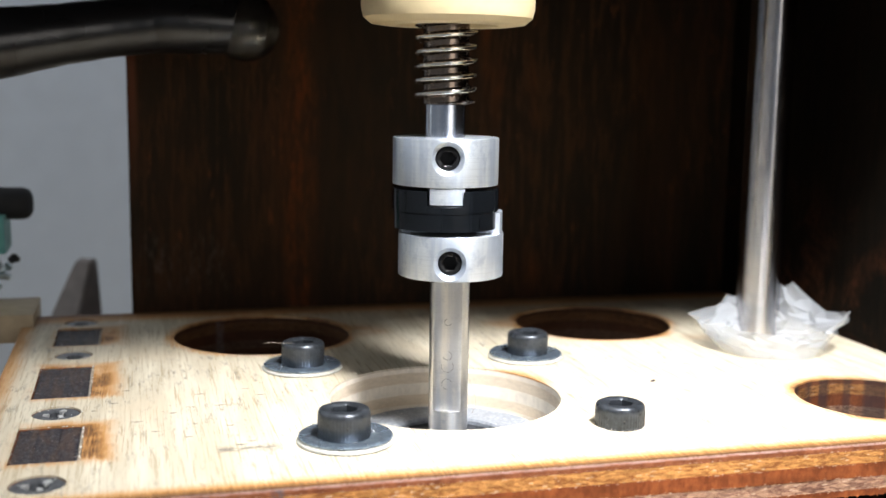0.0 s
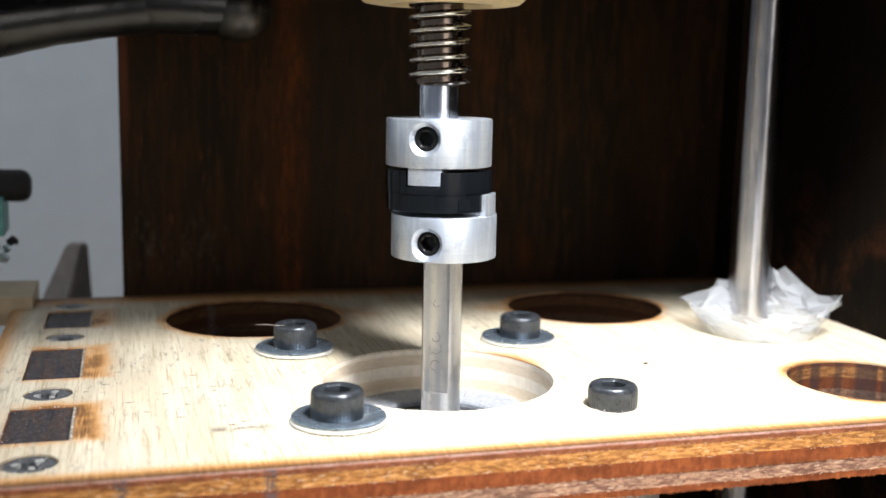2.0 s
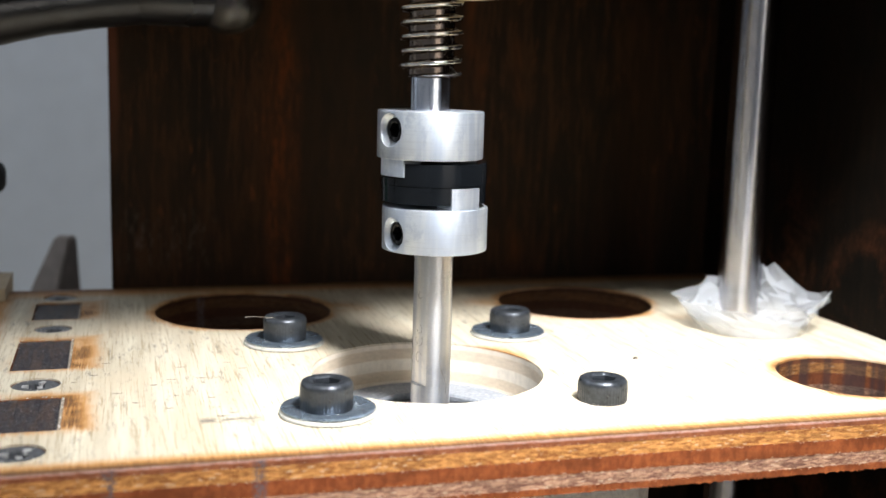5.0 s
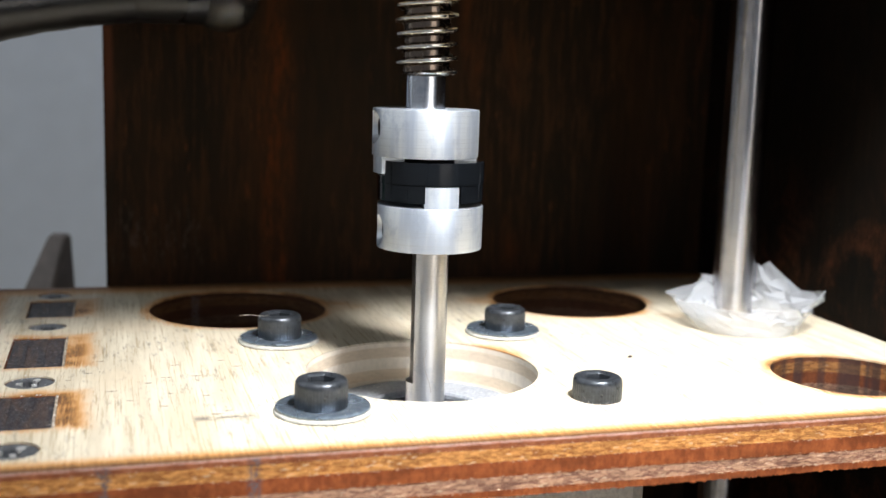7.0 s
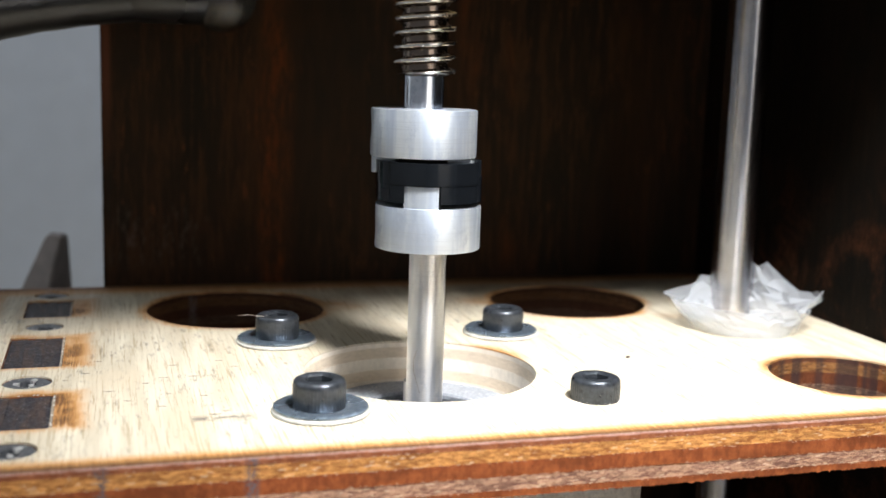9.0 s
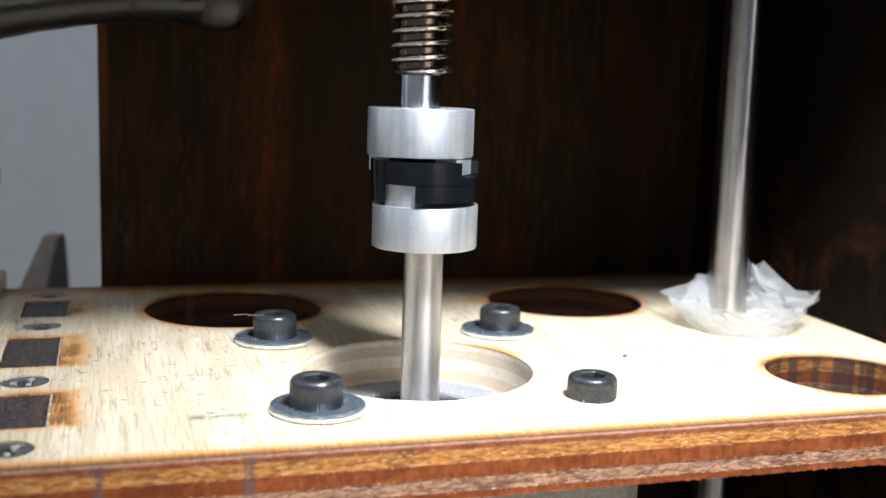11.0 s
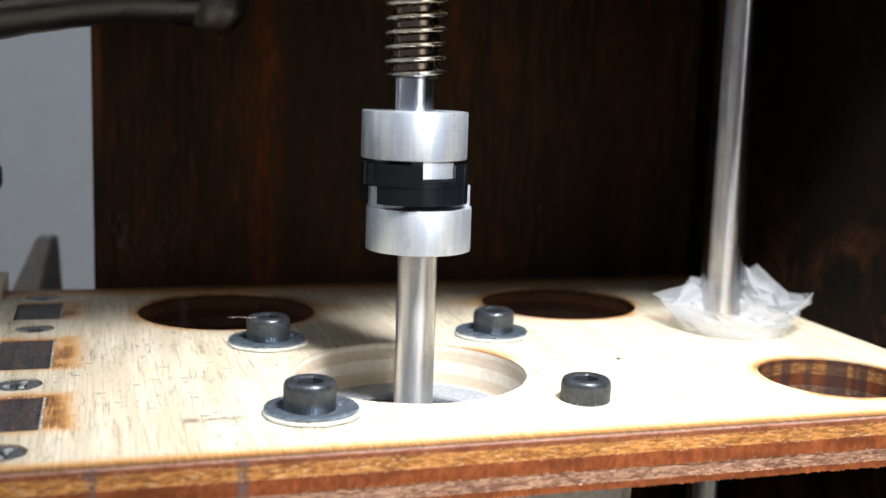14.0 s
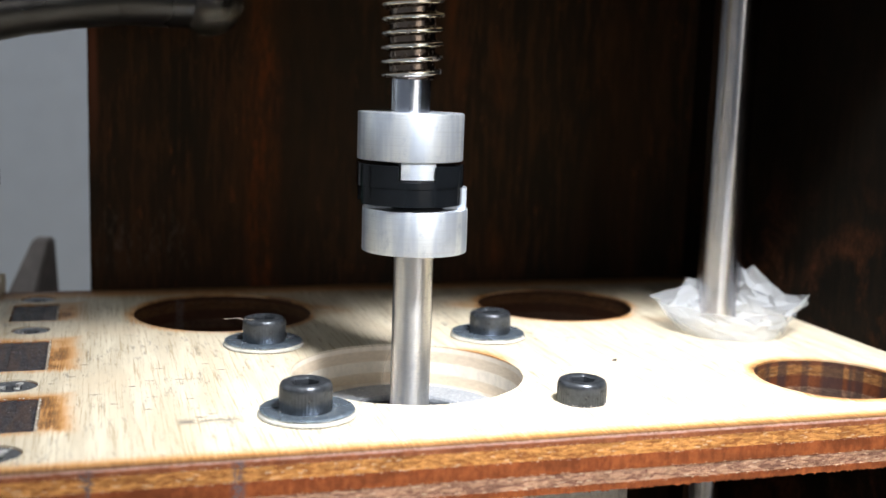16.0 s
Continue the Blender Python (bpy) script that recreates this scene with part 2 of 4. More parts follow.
def dark_wood():
    m, nt, b = material("dark_stained_wood", rough=0.75)
    x, y, z = axes(nt)
    fine = grain(nt, (620, 620, 60), 6, 0.75)
    broad = grain(nt, (70, 70, 15), 5, 0.65, 0.5)
    rare = grain(nt, (34, 34, 11), 3, 0.55)
    scuff = grain(nt, (900, 900, 260), 4, 0.7)
    tone = blend(nt, span(nt, broad, 0.38, 0.66), (0.0175, 0.0130, 0.0088), (0.032, 0.0178, 0.0102))
    tone = blend(nt, calc(nt, "MULTIPLY", span(nt, fine, 0.47, 0.62, 0.0, 0.9), span(nt, rare, 0.38, 0.60, 0.10, 1.0)), tone, (0.054, 0.0250, 0.0125))
    red = calc(nt, "MULTIPLY", span(nt, broad, 0.50, 0.68), span(nt, rare, 0.60, 0.74))
    band = span(nt, calc(nt, "ABSOLUTE", calc(nt, "ADD", calc(nt, "ADD", x, 0.0136), calc(nt, "MULTIPLY", calc(nt, "SUBTRACT", broad, 0.5), 0.02))), 0.0008, 0.0052, 1.0, 0.0)
    red = calc(nt, "MAXIMUM", red, calc(nt, "MULTIPLY", calc(nt, "MULTIPLY", band, span(nt, fine, 0.30, 0.62, 0.05, 1.0)), span(nt, scuff, 0.36, 0.62, 0.25, 1.0)))
    tone = blend(nt, calc(nt, "MULTIPLY", red, 0.9), tone, (0.135, 0.036, 0.010))
    fleck = calc(nt, "MULTIPLY", span(nt, grain(nt, (420, 420, 110), 5, 0.75), 0.60, 0.68), span(nt, rare, 0.42, 0.56))
    tone = blend(nt, calc(nt, "MULTIPLY", fleck, 0.8), tone, (0.120, 0.040, 0.015))
    pin = span(nt, grain(nt, (1300, 1300, 1300), 2, 0.5), 0.735, 0.76)
    tone = blend(nt, calc(nt, "MULTIPLY", pin, 0.4), tone, (0.10, 0.085, 0.07))
    # pale scuffs low on the board and a red-brown strip up its left corner
    worn = calc(nt, "MULTIPLY", box_mask(nt, x, z, -43, 12.5, 14, 5, 7.0), span(nt, scuff, 0.50, 0.68))
    tone = blend(nt, calc(nt, "MULTIPLY", worn, 0.5), tone, (0.10, 0.082, 0.066))
    arris = calc(nt, "MULTIPLY", span(nt, calc(nt, "ABSOLUTE", calc(nt, "ADD", x, 0.0548)), 0.0004, 0.0016, 1.0, 0.0), span(nt, z, 0.025, 0.060))
    tone = blend(nt, calc(nt, "MULTIPLY", arris, 0.5), tone, (0.17, 0.055, 0.028))
    plug(nt, b.inputs["Base Color"], tone)
    plug(nt, b.inputs["Roughness"], span(nt, fine, 0.3, 0.8, 0.6, 0.8))
    b.inputs["Specular IOR Level"].default_value = 0.05
    relief(nt, b, fine, 0.4, 0.0002)
    return m


def black_wood():
    """Near-black board colour, with red-brown patches mostly low down."""
    m, nt, b = material("near_black_wood", rough=0.8)
    x, y, z = axes(nt)
    fine = grain(nt, (500, 500, 70), 6, 0.75)
    patch = grain(nt, (75, 75, 60), 5, 0.7, 0.6)
    crumb = grain(nt, (900, 900, 500), 4, 0.7)
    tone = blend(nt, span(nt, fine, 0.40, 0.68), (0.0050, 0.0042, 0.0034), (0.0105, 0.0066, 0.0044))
    # patches and specks fade out higher up the board
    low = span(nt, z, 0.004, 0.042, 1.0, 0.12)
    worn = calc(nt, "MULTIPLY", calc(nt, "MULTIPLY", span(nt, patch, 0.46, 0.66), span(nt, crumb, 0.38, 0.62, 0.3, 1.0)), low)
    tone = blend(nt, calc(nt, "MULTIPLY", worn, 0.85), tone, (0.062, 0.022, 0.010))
    speck = calc(nt, "MULTIPLY", span(nt, grain(nt, (1500, 1500, 1500), 3, 0.6), 0.70, 0.74), low)
    tone = blend(nt, calc(nt, "MULTIPLY", speck, 0.5), tone, (0.16, 0.13, 0.11))
    plug(nt, b.inputs["Base Color"], tone)
    b.inputs["Specular IOR Level"].default_value = 0.05
    relief(nt, b, fine, 0.4, 0.0002)
    return m


def aluminium(name, color, rough, turned=True, streak=0.0, metal=1.0):
    m, nt, b = material(name, color, rough, metal)
    lines = grain(nt, (60, 60, 9000), 3, 0.6) if turned else grain(nt, (4000, 4000, 300), 3, 0.6)
    bands = grain(nt, (330, 330, 30), 3, 0.55)
    spots = grain(nt, (1500, 1500, 1500), 3, 0.6)
    tone = blend(nt, span(nt, bands, 0.38, 0.62), color, tuple(c * k for c, k in zip(color, (0.70, 0.74, 0.82))))
    bloom = grain(nt, (420, 420, 360), 6, 0.75)
    tone = blend(nt, span(nt, bloom, 0.50, 0.66, 0.0, 0.6), tone, tuple(c * k for c, k in zip(color, (0.62, 0.66, 0.74))))
    tone = blend(nt, span(nt, lines, 0.50, 0.66, 0.0, 0.30), tone, tuple(c * 0.62 for c in color))
    tone = blend(nt, span(nt, spots, 0.68, 0.76, 0.0, 0.3), tone, tuple(c * 0.65 for c in color))
    plug(nt, b.inputs["Base Color"], tone)
    plug(nt, b.inputs["Roughness"], span(nt, bands, 0.3, 0.75, rough * 0.94, rough * 1.08))
    if streak:
        way = nt.nodes.new("ShaderNodeTangent")
        way.direction_type, way.axis = "RADIAL", "Z"
        nt.links.new(way.outputs[0], b.inputs["Tangent"])
        b.inputs["Anisotropic"].default_value = streak
        b.inputs["Anisotropic Rotation"].default_value = 0.25
    relief(nt, b, calc(nt, "ADD", lines, calc(nt, "MULTIPLY", spots, 0.3)), 0.3, 0.00005)
    return m


def greased_thread():
    """Rolled thread: bright worn crests, roots coloured brown for grease and recess shade."""
    m, nt, b = material("rolled_thread_steel", rough=0.2, metal=1.0)
    x, y, z = axes(nt)
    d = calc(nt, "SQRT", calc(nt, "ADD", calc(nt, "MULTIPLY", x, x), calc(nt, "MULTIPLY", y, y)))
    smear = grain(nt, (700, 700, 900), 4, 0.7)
    # root colour by radius: grease, deepened for shade the geometry barely gives
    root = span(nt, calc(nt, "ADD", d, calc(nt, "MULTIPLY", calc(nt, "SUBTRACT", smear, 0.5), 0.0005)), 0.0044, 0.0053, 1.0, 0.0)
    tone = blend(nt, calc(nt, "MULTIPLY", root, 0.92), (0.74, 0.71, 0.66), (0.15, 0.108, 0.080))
    plug(nt, b.inputs["Base Color"], tone)
    plug(nt, b.inputs["Roughness"], span(nt, smear, 0.3, 0.7, 0.14, 0.30))
    relief(nt, b, smear, 0.15, 0.00004)
    return m


def black_oxide():
    m, nt, b = material("black_oxide_steel", (0.02, 0.022, 0.025), 0.42, 0.6)
    haze = grain(nt, (900, 900, 900), 4, 0.65)
    dust = span(nt, grain(nt, (2600, 2600, 2600), 2, 0.5), 0.70, 0.76)
    tone = blend(nt, span(nt, haze, 0.35, 0.7), (0.044, 0.050, 0.058), (0.068, 0.076, 0.088))
    tone = blend(nt, calc(nt, "MULTIPLY", dust, 0.3), tone, (0.42, 0.40, 0.36))
    plug(nt, b.inputs["Base Color"], tone)
    plug(nt, b.inputs["Roughness"], span(nt, haze, 0.3, 0.7, 0.27, 0.42))
    relief(nt, b, haze, 0.08, 0.00004)
    return m


def plain(name, color, rough, metal=0.0, scale=900, depth=0.15, spread=0.25):
    """A surface of one stuff with soft variation and fine relief."""
    m, nt, b = material(name, color, rough, metal)
    a = grain(nt, (scale, scale, scale), 4, 0.6)
    c = grain(nt, (scale / 9, scale / 9, scale / 9), 3, 0.5)
    tone = blend(nt, span(nt, a, 0.3, 0.7), color, tuple(v * (1 - spread) for v in color))
    tone = blend(nt, span(nt, c, 0.4, 0.75, 0.0, 0.6), tone, tuple(v * (1 - spread) for v in color))
    plug(nt, b.inputs["Base Color"], tone)
    plug(nt, b.inputs["Roughness"], span(nt, c, 0.3, 0.7, rough * 0.9, min(1.0, rough * 1.15)))
    relief(nt, b, a, depth, 0.00008)
    return m


def charred():
    """Laser-charred end grain: sooty black with brown ridges and a bluish sheen."""
    m, nt, b = material("charred_end_grain", rough=0.5)
    ridge = grain(nt, (900, 130, 500), 4, 0.7)
    crumb = grain(nt, (1700, 1300, 1500), 4, 0.75)
    tone = blend(nt, span(nt, ridge, 0.40, 0.64), (0.019, 0.019, 0.025), (0.066, 0.041, 0.031))
    tone = blend(nt, span(nt, crumb, 0.55, 0.70, 0.0, 0.8), tone, (0.10, 0.107, 0.125))
    tone = blend(nt, span(nt, crumb, 0.72, 0.76), tone, (0.42, 0.38, 0.32))
    plug(nt, b.inputs["Base Color"], tone)
    plug(nt, b.inputs["Roughness"], span(nt, crumb, 0.3, 0.7, 0.62, 0.36))
    relief(nt, b, calc(nt, "ADD", ridge, crumb), 0.9, 0.00035)
    return m


def film_plastic():
    m, nt, b = material("clear_film", (0.62, 0.65, 0.69), 0.16)
    out = nt.nodes["Material Output"]
    clear = nt.nodes.new("ShaderNodeBsdfTransparent")
    glow = nt.nodes.new("ShaderNodeBsdfTranslucent")
    glow.inputs["Color"].default_value = (0.66, 0.69, 0.73, 1)
    m1, m2 = nt.nodes.new("ShaderNodeMixShader"), nt.nodes.new("ShaderNodeMixShader")
    m1.inputs[0].default_value, m2.inputs[0].default_value = 0.22, 0.61
    nt.links.new(b.outputs[0], m1.inputs[1])
    nt.links.new(glow.outputs[0], m1.inputs[2])
    nt.links.new(m1.outputs[0], m2.inputs[1])
    nt.links.new(clear.outputs[0], m2.inputs[2])
    nt.links.new(m2.outputs[0], out.inputs["Surface"])
    return m


BIRCH = birch_top()
PLY_LIP = ply_edge("ply_lip", (0.20, 0.060, 0.022), (0.33, 0.115, 0.048), (0.80, 0.72, 0.61), False)
PLY_ROUGH = ply_edge("ply_cross_grain", (0.29, 0.098, 0.023), (0.60, 0.285, 0.085), (0.70, 0.59, 0.45), True)
PLY_RED = ply_edge("ply_long_grain", (0.175, 0.043, 0.012), (0.29, 0.082, 0.023), (0.82, 0.75, 0.64), False)
PLY_ROUGH_LOW = ply_edge("ply_cross_grain_low", (0.19, 0.082, 0.056), (0.47, 0.275, 0.17), (0.72, 0.61, 0.47), True)
DARK_WOOD = dark_wood()
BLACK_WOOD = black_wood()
ALU = aluminium("turned_aluminium", (0.72, 0.77, 0.815), 0.42, True, 0.4, 0.80)
STEEL = aluminium("ground_steel", (0.66, 0.68, 0.72), 0.20, True, 0.7)
FLAT_STEEL = aluminium("milled_steel_flat", (0.84, 0.82, 0.78), 0.34, True, 0.7)
THREAD = greased_thread()
CHROME = aluminium("polished_rod_steel", (0.60, 0.585, 0.585), 0.25, True, 0.96)
OXIDE = black_oxide()
ZINC = plain("dark_zinc_washer", (0.34, 0.43, 0.53), 0.27, 0.8, 900, 0.4, 0.45)
SOCKET = plain("blackened_socket_steel", (0.016, 0.016, 0.017), 0.28, 0.5)
DELRIN = plain("black_acetal", (0.0055, 0.0068, 0.0085), 0.15, 0.0, 700, 0.16, 0.35)
DELRIN.node_tree.nodes["Principled BSDF"].inputs["Specular IOR Level"].default_value = 0.4
HOLE_SHADE = plain("nut_hole_shade", (0.17, 0.12, 0.07), 0.35, 0.0, 500, 0.3, 0.4)
IVORY = plain("ivory_nylon", (0.72, 0.585, 0.345), 0.45, 0.0, 260, 0.1, 0.12)
CASTING = plain("cast_motor_face", (0.39, 0.42, 0.46), 0.5, 0.3, 1300, 0.6, 0.35)
FLANGE = plain("sand_cast_flange", (0.80, 0.76, 0.67), 0.6, 0.0, 1500, 0.9, 0.35)
CHAR = charred()
FIBRE = plain("torn_fibre", (0.52, 0.33, 0.20), 0.75, 0.0, 1500, 0.4, 0.45)
CHAR_RIM = plain("ash_pale_glue", (0.45, 0.38, 0.30), 0.7, 0.0, 1800, 0.6, 0.5)
PAINT = plain("grey_wall_paint", (0.68, 0.735, 0.81), 0.8, 0.0, 60, 0.1, 0.06)
RUBBER = plain("black_sleeve", (0.010, 0.0105, 0.012), 0.28, 0.0, 260, 0.6, 0.35)
MATT = plain("matt_black_rubber", (0.008, 0.0085, 0.010), 0.75, 0.0, 300, 0.2, 0.3)
FILM = film_plastic()
BENCH = plain("pale_bench_wood", (0.58, 0.50, 0.38), 0.6, 0.0, 200, 0.3, 0.2)
WHITE = plain("white_nylon", (0.78, 0.77, 0.74), 0.45, 0.0, 500, 0.1, 0.08)
SPACER = plain("cloudy_nylon_spacer", (0.50, 0.49, 0.44), 0.5, 0.0, 700, 0.2, 0.3)
TEAL = plain("teal_plastic", (0.10, 0.32, 0.30), 0.45, 0.0, 300)
DUST = plain("pale_dust", (0.74, 0.73, 0.70), 0.7, 0.0, 1800, 0.4, 0.2)
GLINT_METAL = plain("bright_sliver", (0.78, 0.78, 0.76), 0.4, 0.6, 900)
SCREW_STEEL = plain("dark_screw_steel", (0.20, 0.21, 0.225), 0.36, 0.7, 1200, 0.3, 0.4)
TIN = plain("bright_tin", (0.62, 0.72, 0.75), 0.3, 0.9, 700)
GREY_POST = plain("weathered_grey_wood", (0.23, 0.205, 0.195), 0.7, 0.0, 200, 0.3, 0.3)
BARE_WOOD = plain("bare_plywood", (0.52, 0.42, 0.28), 0.65, 0.0, 260, 0.3, 0.2)
LENS = material("clear_lens", (0.55, 0.50, 0.42), 0.03)[0]
LENS.node_tree.nodes["Principled BSDF"].inputs["Transmission Weight"].default_value = 0.95


# ---- mesh helpers ----
def finish(name, bm, mat, sharp=32):
    bmesh.ops.recalc_face_normals(bm, faces=bm.faces)
    me = bpy.data.meshes.new(name)
    bm.to_mesh(me)
    bm.free()
    me.shade_smooth()
    me.set_sharp_from_angle(angle=radians(sharp))
    me.materials.append(mat)
    return me


def part(name, bm, mat, parent, label="", sharp=32):
    ob = new(name, bm if isinstance(bm, bpy.types.Mesh) else finish(name, bm, mat, sharp))
    ob.parent = parent
    return tagged(ob, label)


def thing(name, label, category, m=None, group="", kind=""):
    ob = new(name)
    ob.empty_display_size = 0.005
    if m is not None:
        ob.matrix_basis = m
    return tagged(ob, label, category, group, kind)


def solid(name, bm, mat, label, category, m=None, group="", kind="", sharp=32):
    ob = new(name, finish(name, bm, mat, sharp))
    if m is not None:
        ob.matrix_basis = m
    return tagged(ob, label, category, group, kind)


def loft(rings, cap0=True, cap1=True, bm=None):
    bm = bm or bmesh.new()
    rows = [[bm.verts.new(Vector(p) * MM) for p in ring] for ring in rings]
    for a, b in zip(rows, rows[1:]):
        for i in range(len(a)):
            j = (i + 1) % len(a)
            bm.faces.new((a[i], a[j], b[j], b[i]))
    if cap0:
        bm.faces.new(rows[0][::-1])
    if cap1:
        bm.faces.new(rows[-1])
    return bm


def circle(r, z, n=64, cx=0.0, cy=0.0):
    return [(cx + r * math.cos(TAU * i / n), cy + r * math.sin(TAU * i / n), z) for i in range(n)]


def hexagon(r, z, n=48):
    """A hexagon of corner radius r with n points on it."""
    out = []
    for i in range(n):
        a = TAU * i / n
        k = r * math.cos(TAU / 12) / math.cos((a % (TAU / 6)) - TAU / 12)
        out.append((k * math.cos(a), k * math.sin(a), z))
    return out


def revolve(profile, n=64, cap0=True, cap1=True):
    return loft([circle(r, z, n) for r, z in profile], cap0, cap1)


def prism(points, z0, z1, bevel=0.0, steps=2):
    bm = bmesh.new()
    lo = [bm.verts.new((x * MM, y * MM, z0 * MM)) for x, y in points]
    hi = [bm.verts.new((x * MM, y * MM, z1 * MM)) for x, y in points]
    n = len(points)
    faces = [bm.faces.new(lo[::-1]), bm.faces.new(hi)]
    for i in range(n):
        faces.append(bm.faces.new((lo[i], lo[(i + 1) % n], hi[(i + 1) % n], hi[i])))
    if bevel:
        sharp = [e for e in bm.edges if len(e.link_faces) == 2 and e.calc_face_angle(0) > 0.6]
        bmesh.ops.bevel(bm, geom=sharp, offset=bevel * MM, segments=steps, affect="EDGES", profile=0.5)
    return bm


def block(x0, x1, y0, y1, z0, z1, bevel=0.3):
    return prism([(x0, y0), (x1, y0), (x1, y1), (x0, y1)], z0, z1, bevel)


def join(*bms):
    out = bms[0]
    for other in bms[1:]:
        me = bpy.data.meshes.new("tmp")
        other.to_mesh(me)
        out.from_mesh(me)
        other.free()
        bpy.data.meshes.remove(me)
    return out


def cut(bm, *tools):
    """The mesh less the tool meshes, as a bmesh."""
    me = bpy.data.meshes.new("tmp")
    bmesh.ops.recalc_face_normals(bm, faces=bm.faces)
    bm.to_mesh(me)
    base = new("tmp", me)
    extra = []
    for t in tools:
        bmesh.ops.recalc_face_normals(t, faces=t.faces)
        tm = bpy.data.meshes.new("tmp")
        t.to_mesh(tm)
        to = new("tmp", tm)
        extra.append(to)
        mod = base.modifiers.new("cut", "BOOLEAN")
        mod.operation, mod.solver, mod.object = "DIFFERENCE", "EXACT", to
    bpy.context.view_layer.update()
    got = base.evaluated_get(bpy.context.evaluated_depsgraph_get()).to_mesh()
    out = bmesh.new()
    out.from_mesh(got)
    for o in (base, *extra):
        old = o.data
        bpy.data.objects.remove(o)
        bpy.data.meshes.remove(old)
    return out


def tube(points, radii, n=24):
    """A round tube along points, in millimetres."""
    pts = [Vector(p) for p in points]
    rings = []
    for i, p in enumerate(pts):
        way = (pts[min(i + 1, len(pts) - 1)] - pts[max(i - 1, 0)]).normalized()
        side = way.cross(Vector((0, 0, 1)))
        side = side.normalized() if side.length > 1e-4 else Vector((1, 0, 0))
        up = side.cross(way)
        rings.append([p + radii[i] * (math.cos(TAU * k / n) * side + math.sin(TAU * k / n) * up) for k in range(n)])
    return loft(rings)


def sheet(name, z0, z1, outline, holes, mat):
    """A flat sheet with holes through it."""
    cu = bpy.data.curves.new(name, "CURVE")
    cu.dimensions, cu.fill_mode, cu.extrude = "2D", "BOTH", (z1 - z0) / 2 * MM
    for loop in (outline, *holes):
        sp = cu.splines.new("POLY")
        sp.points.add(len(loop) - 1)
        for p, (x, y) in zip(sp.points, loop):
            p.co = (x * MM, y * MM, 0, 1)
        sp.use_cyclic_u = True
    ob = new("tmp", cu)
    bpy.context.view_layer.update()
    me = bpy.data.meshes.new_from_object(ob.evaluated_get(bpy.context.evaluated_depsgraph_get()))
    bpy.data.objects.remove(ob)
    bm = bmesh.new()
    bm.from_mesh(me)
    bmesh.ops.remove_doubles(bm, verts=bm.verts, dist=0.000002)
    bmesh.ops.translate(bm, verts=bm.verts, vec=(0, 0, (z0 + z1) / 2 * MM))
    bmesh.ops.recalc_face_normals(bm, faces=bm.faces)
    bm.to_mesh(me)
    bm.free()
    me.shade_flat()
    me.name = name
    me.materials.clear()
    me.materials.append(mat)
    return me


# ---- the plywood plate, ply by ply ----
def ply_outline(inset, rough, seed):
    rng = random.Random(seed)
    pts = []
    n = 230
    for i in range(n + 1):
        x = LEFT + inset + (RIGHT - LEFT - inset) * i / n
        pts.append((x, FRONT + inset + rng.uniform(-rough, rough)))
    pts += [(RIGHT, BACK), (LEFT + inset, BACK)]
    return pts


def ply_holes(grow, rough, seed):
    rng = random.Random(seed)
    loops = []
    for cx, cy, r in (MOTOR_HOLE, *HOLES):
        loops.append([(cx + (r + grow + rng.uniform(-rough, rough)) * math.cos(TAU * i / 96), cy + (r + grow + rng.uniform(-rough, rough)) * math.sin(TAU * i / 96)) for i in range(96)])
    for cx, cy, w, d in TENONS:
        loops.append([(cx - w / 2, cy - d / 2), (cx + w / 2, cy - d / 2), (cx + w / 2, cy + d / 2), (cx - w / 2, cy + d / 2)])
    for cx, cy, r in SCREWS:
        loops.append([(cx + r * math.cos(TAU * i / 40), cy + r * math.sin(TAU * i / 40)) for i in range(40)])
    return loops


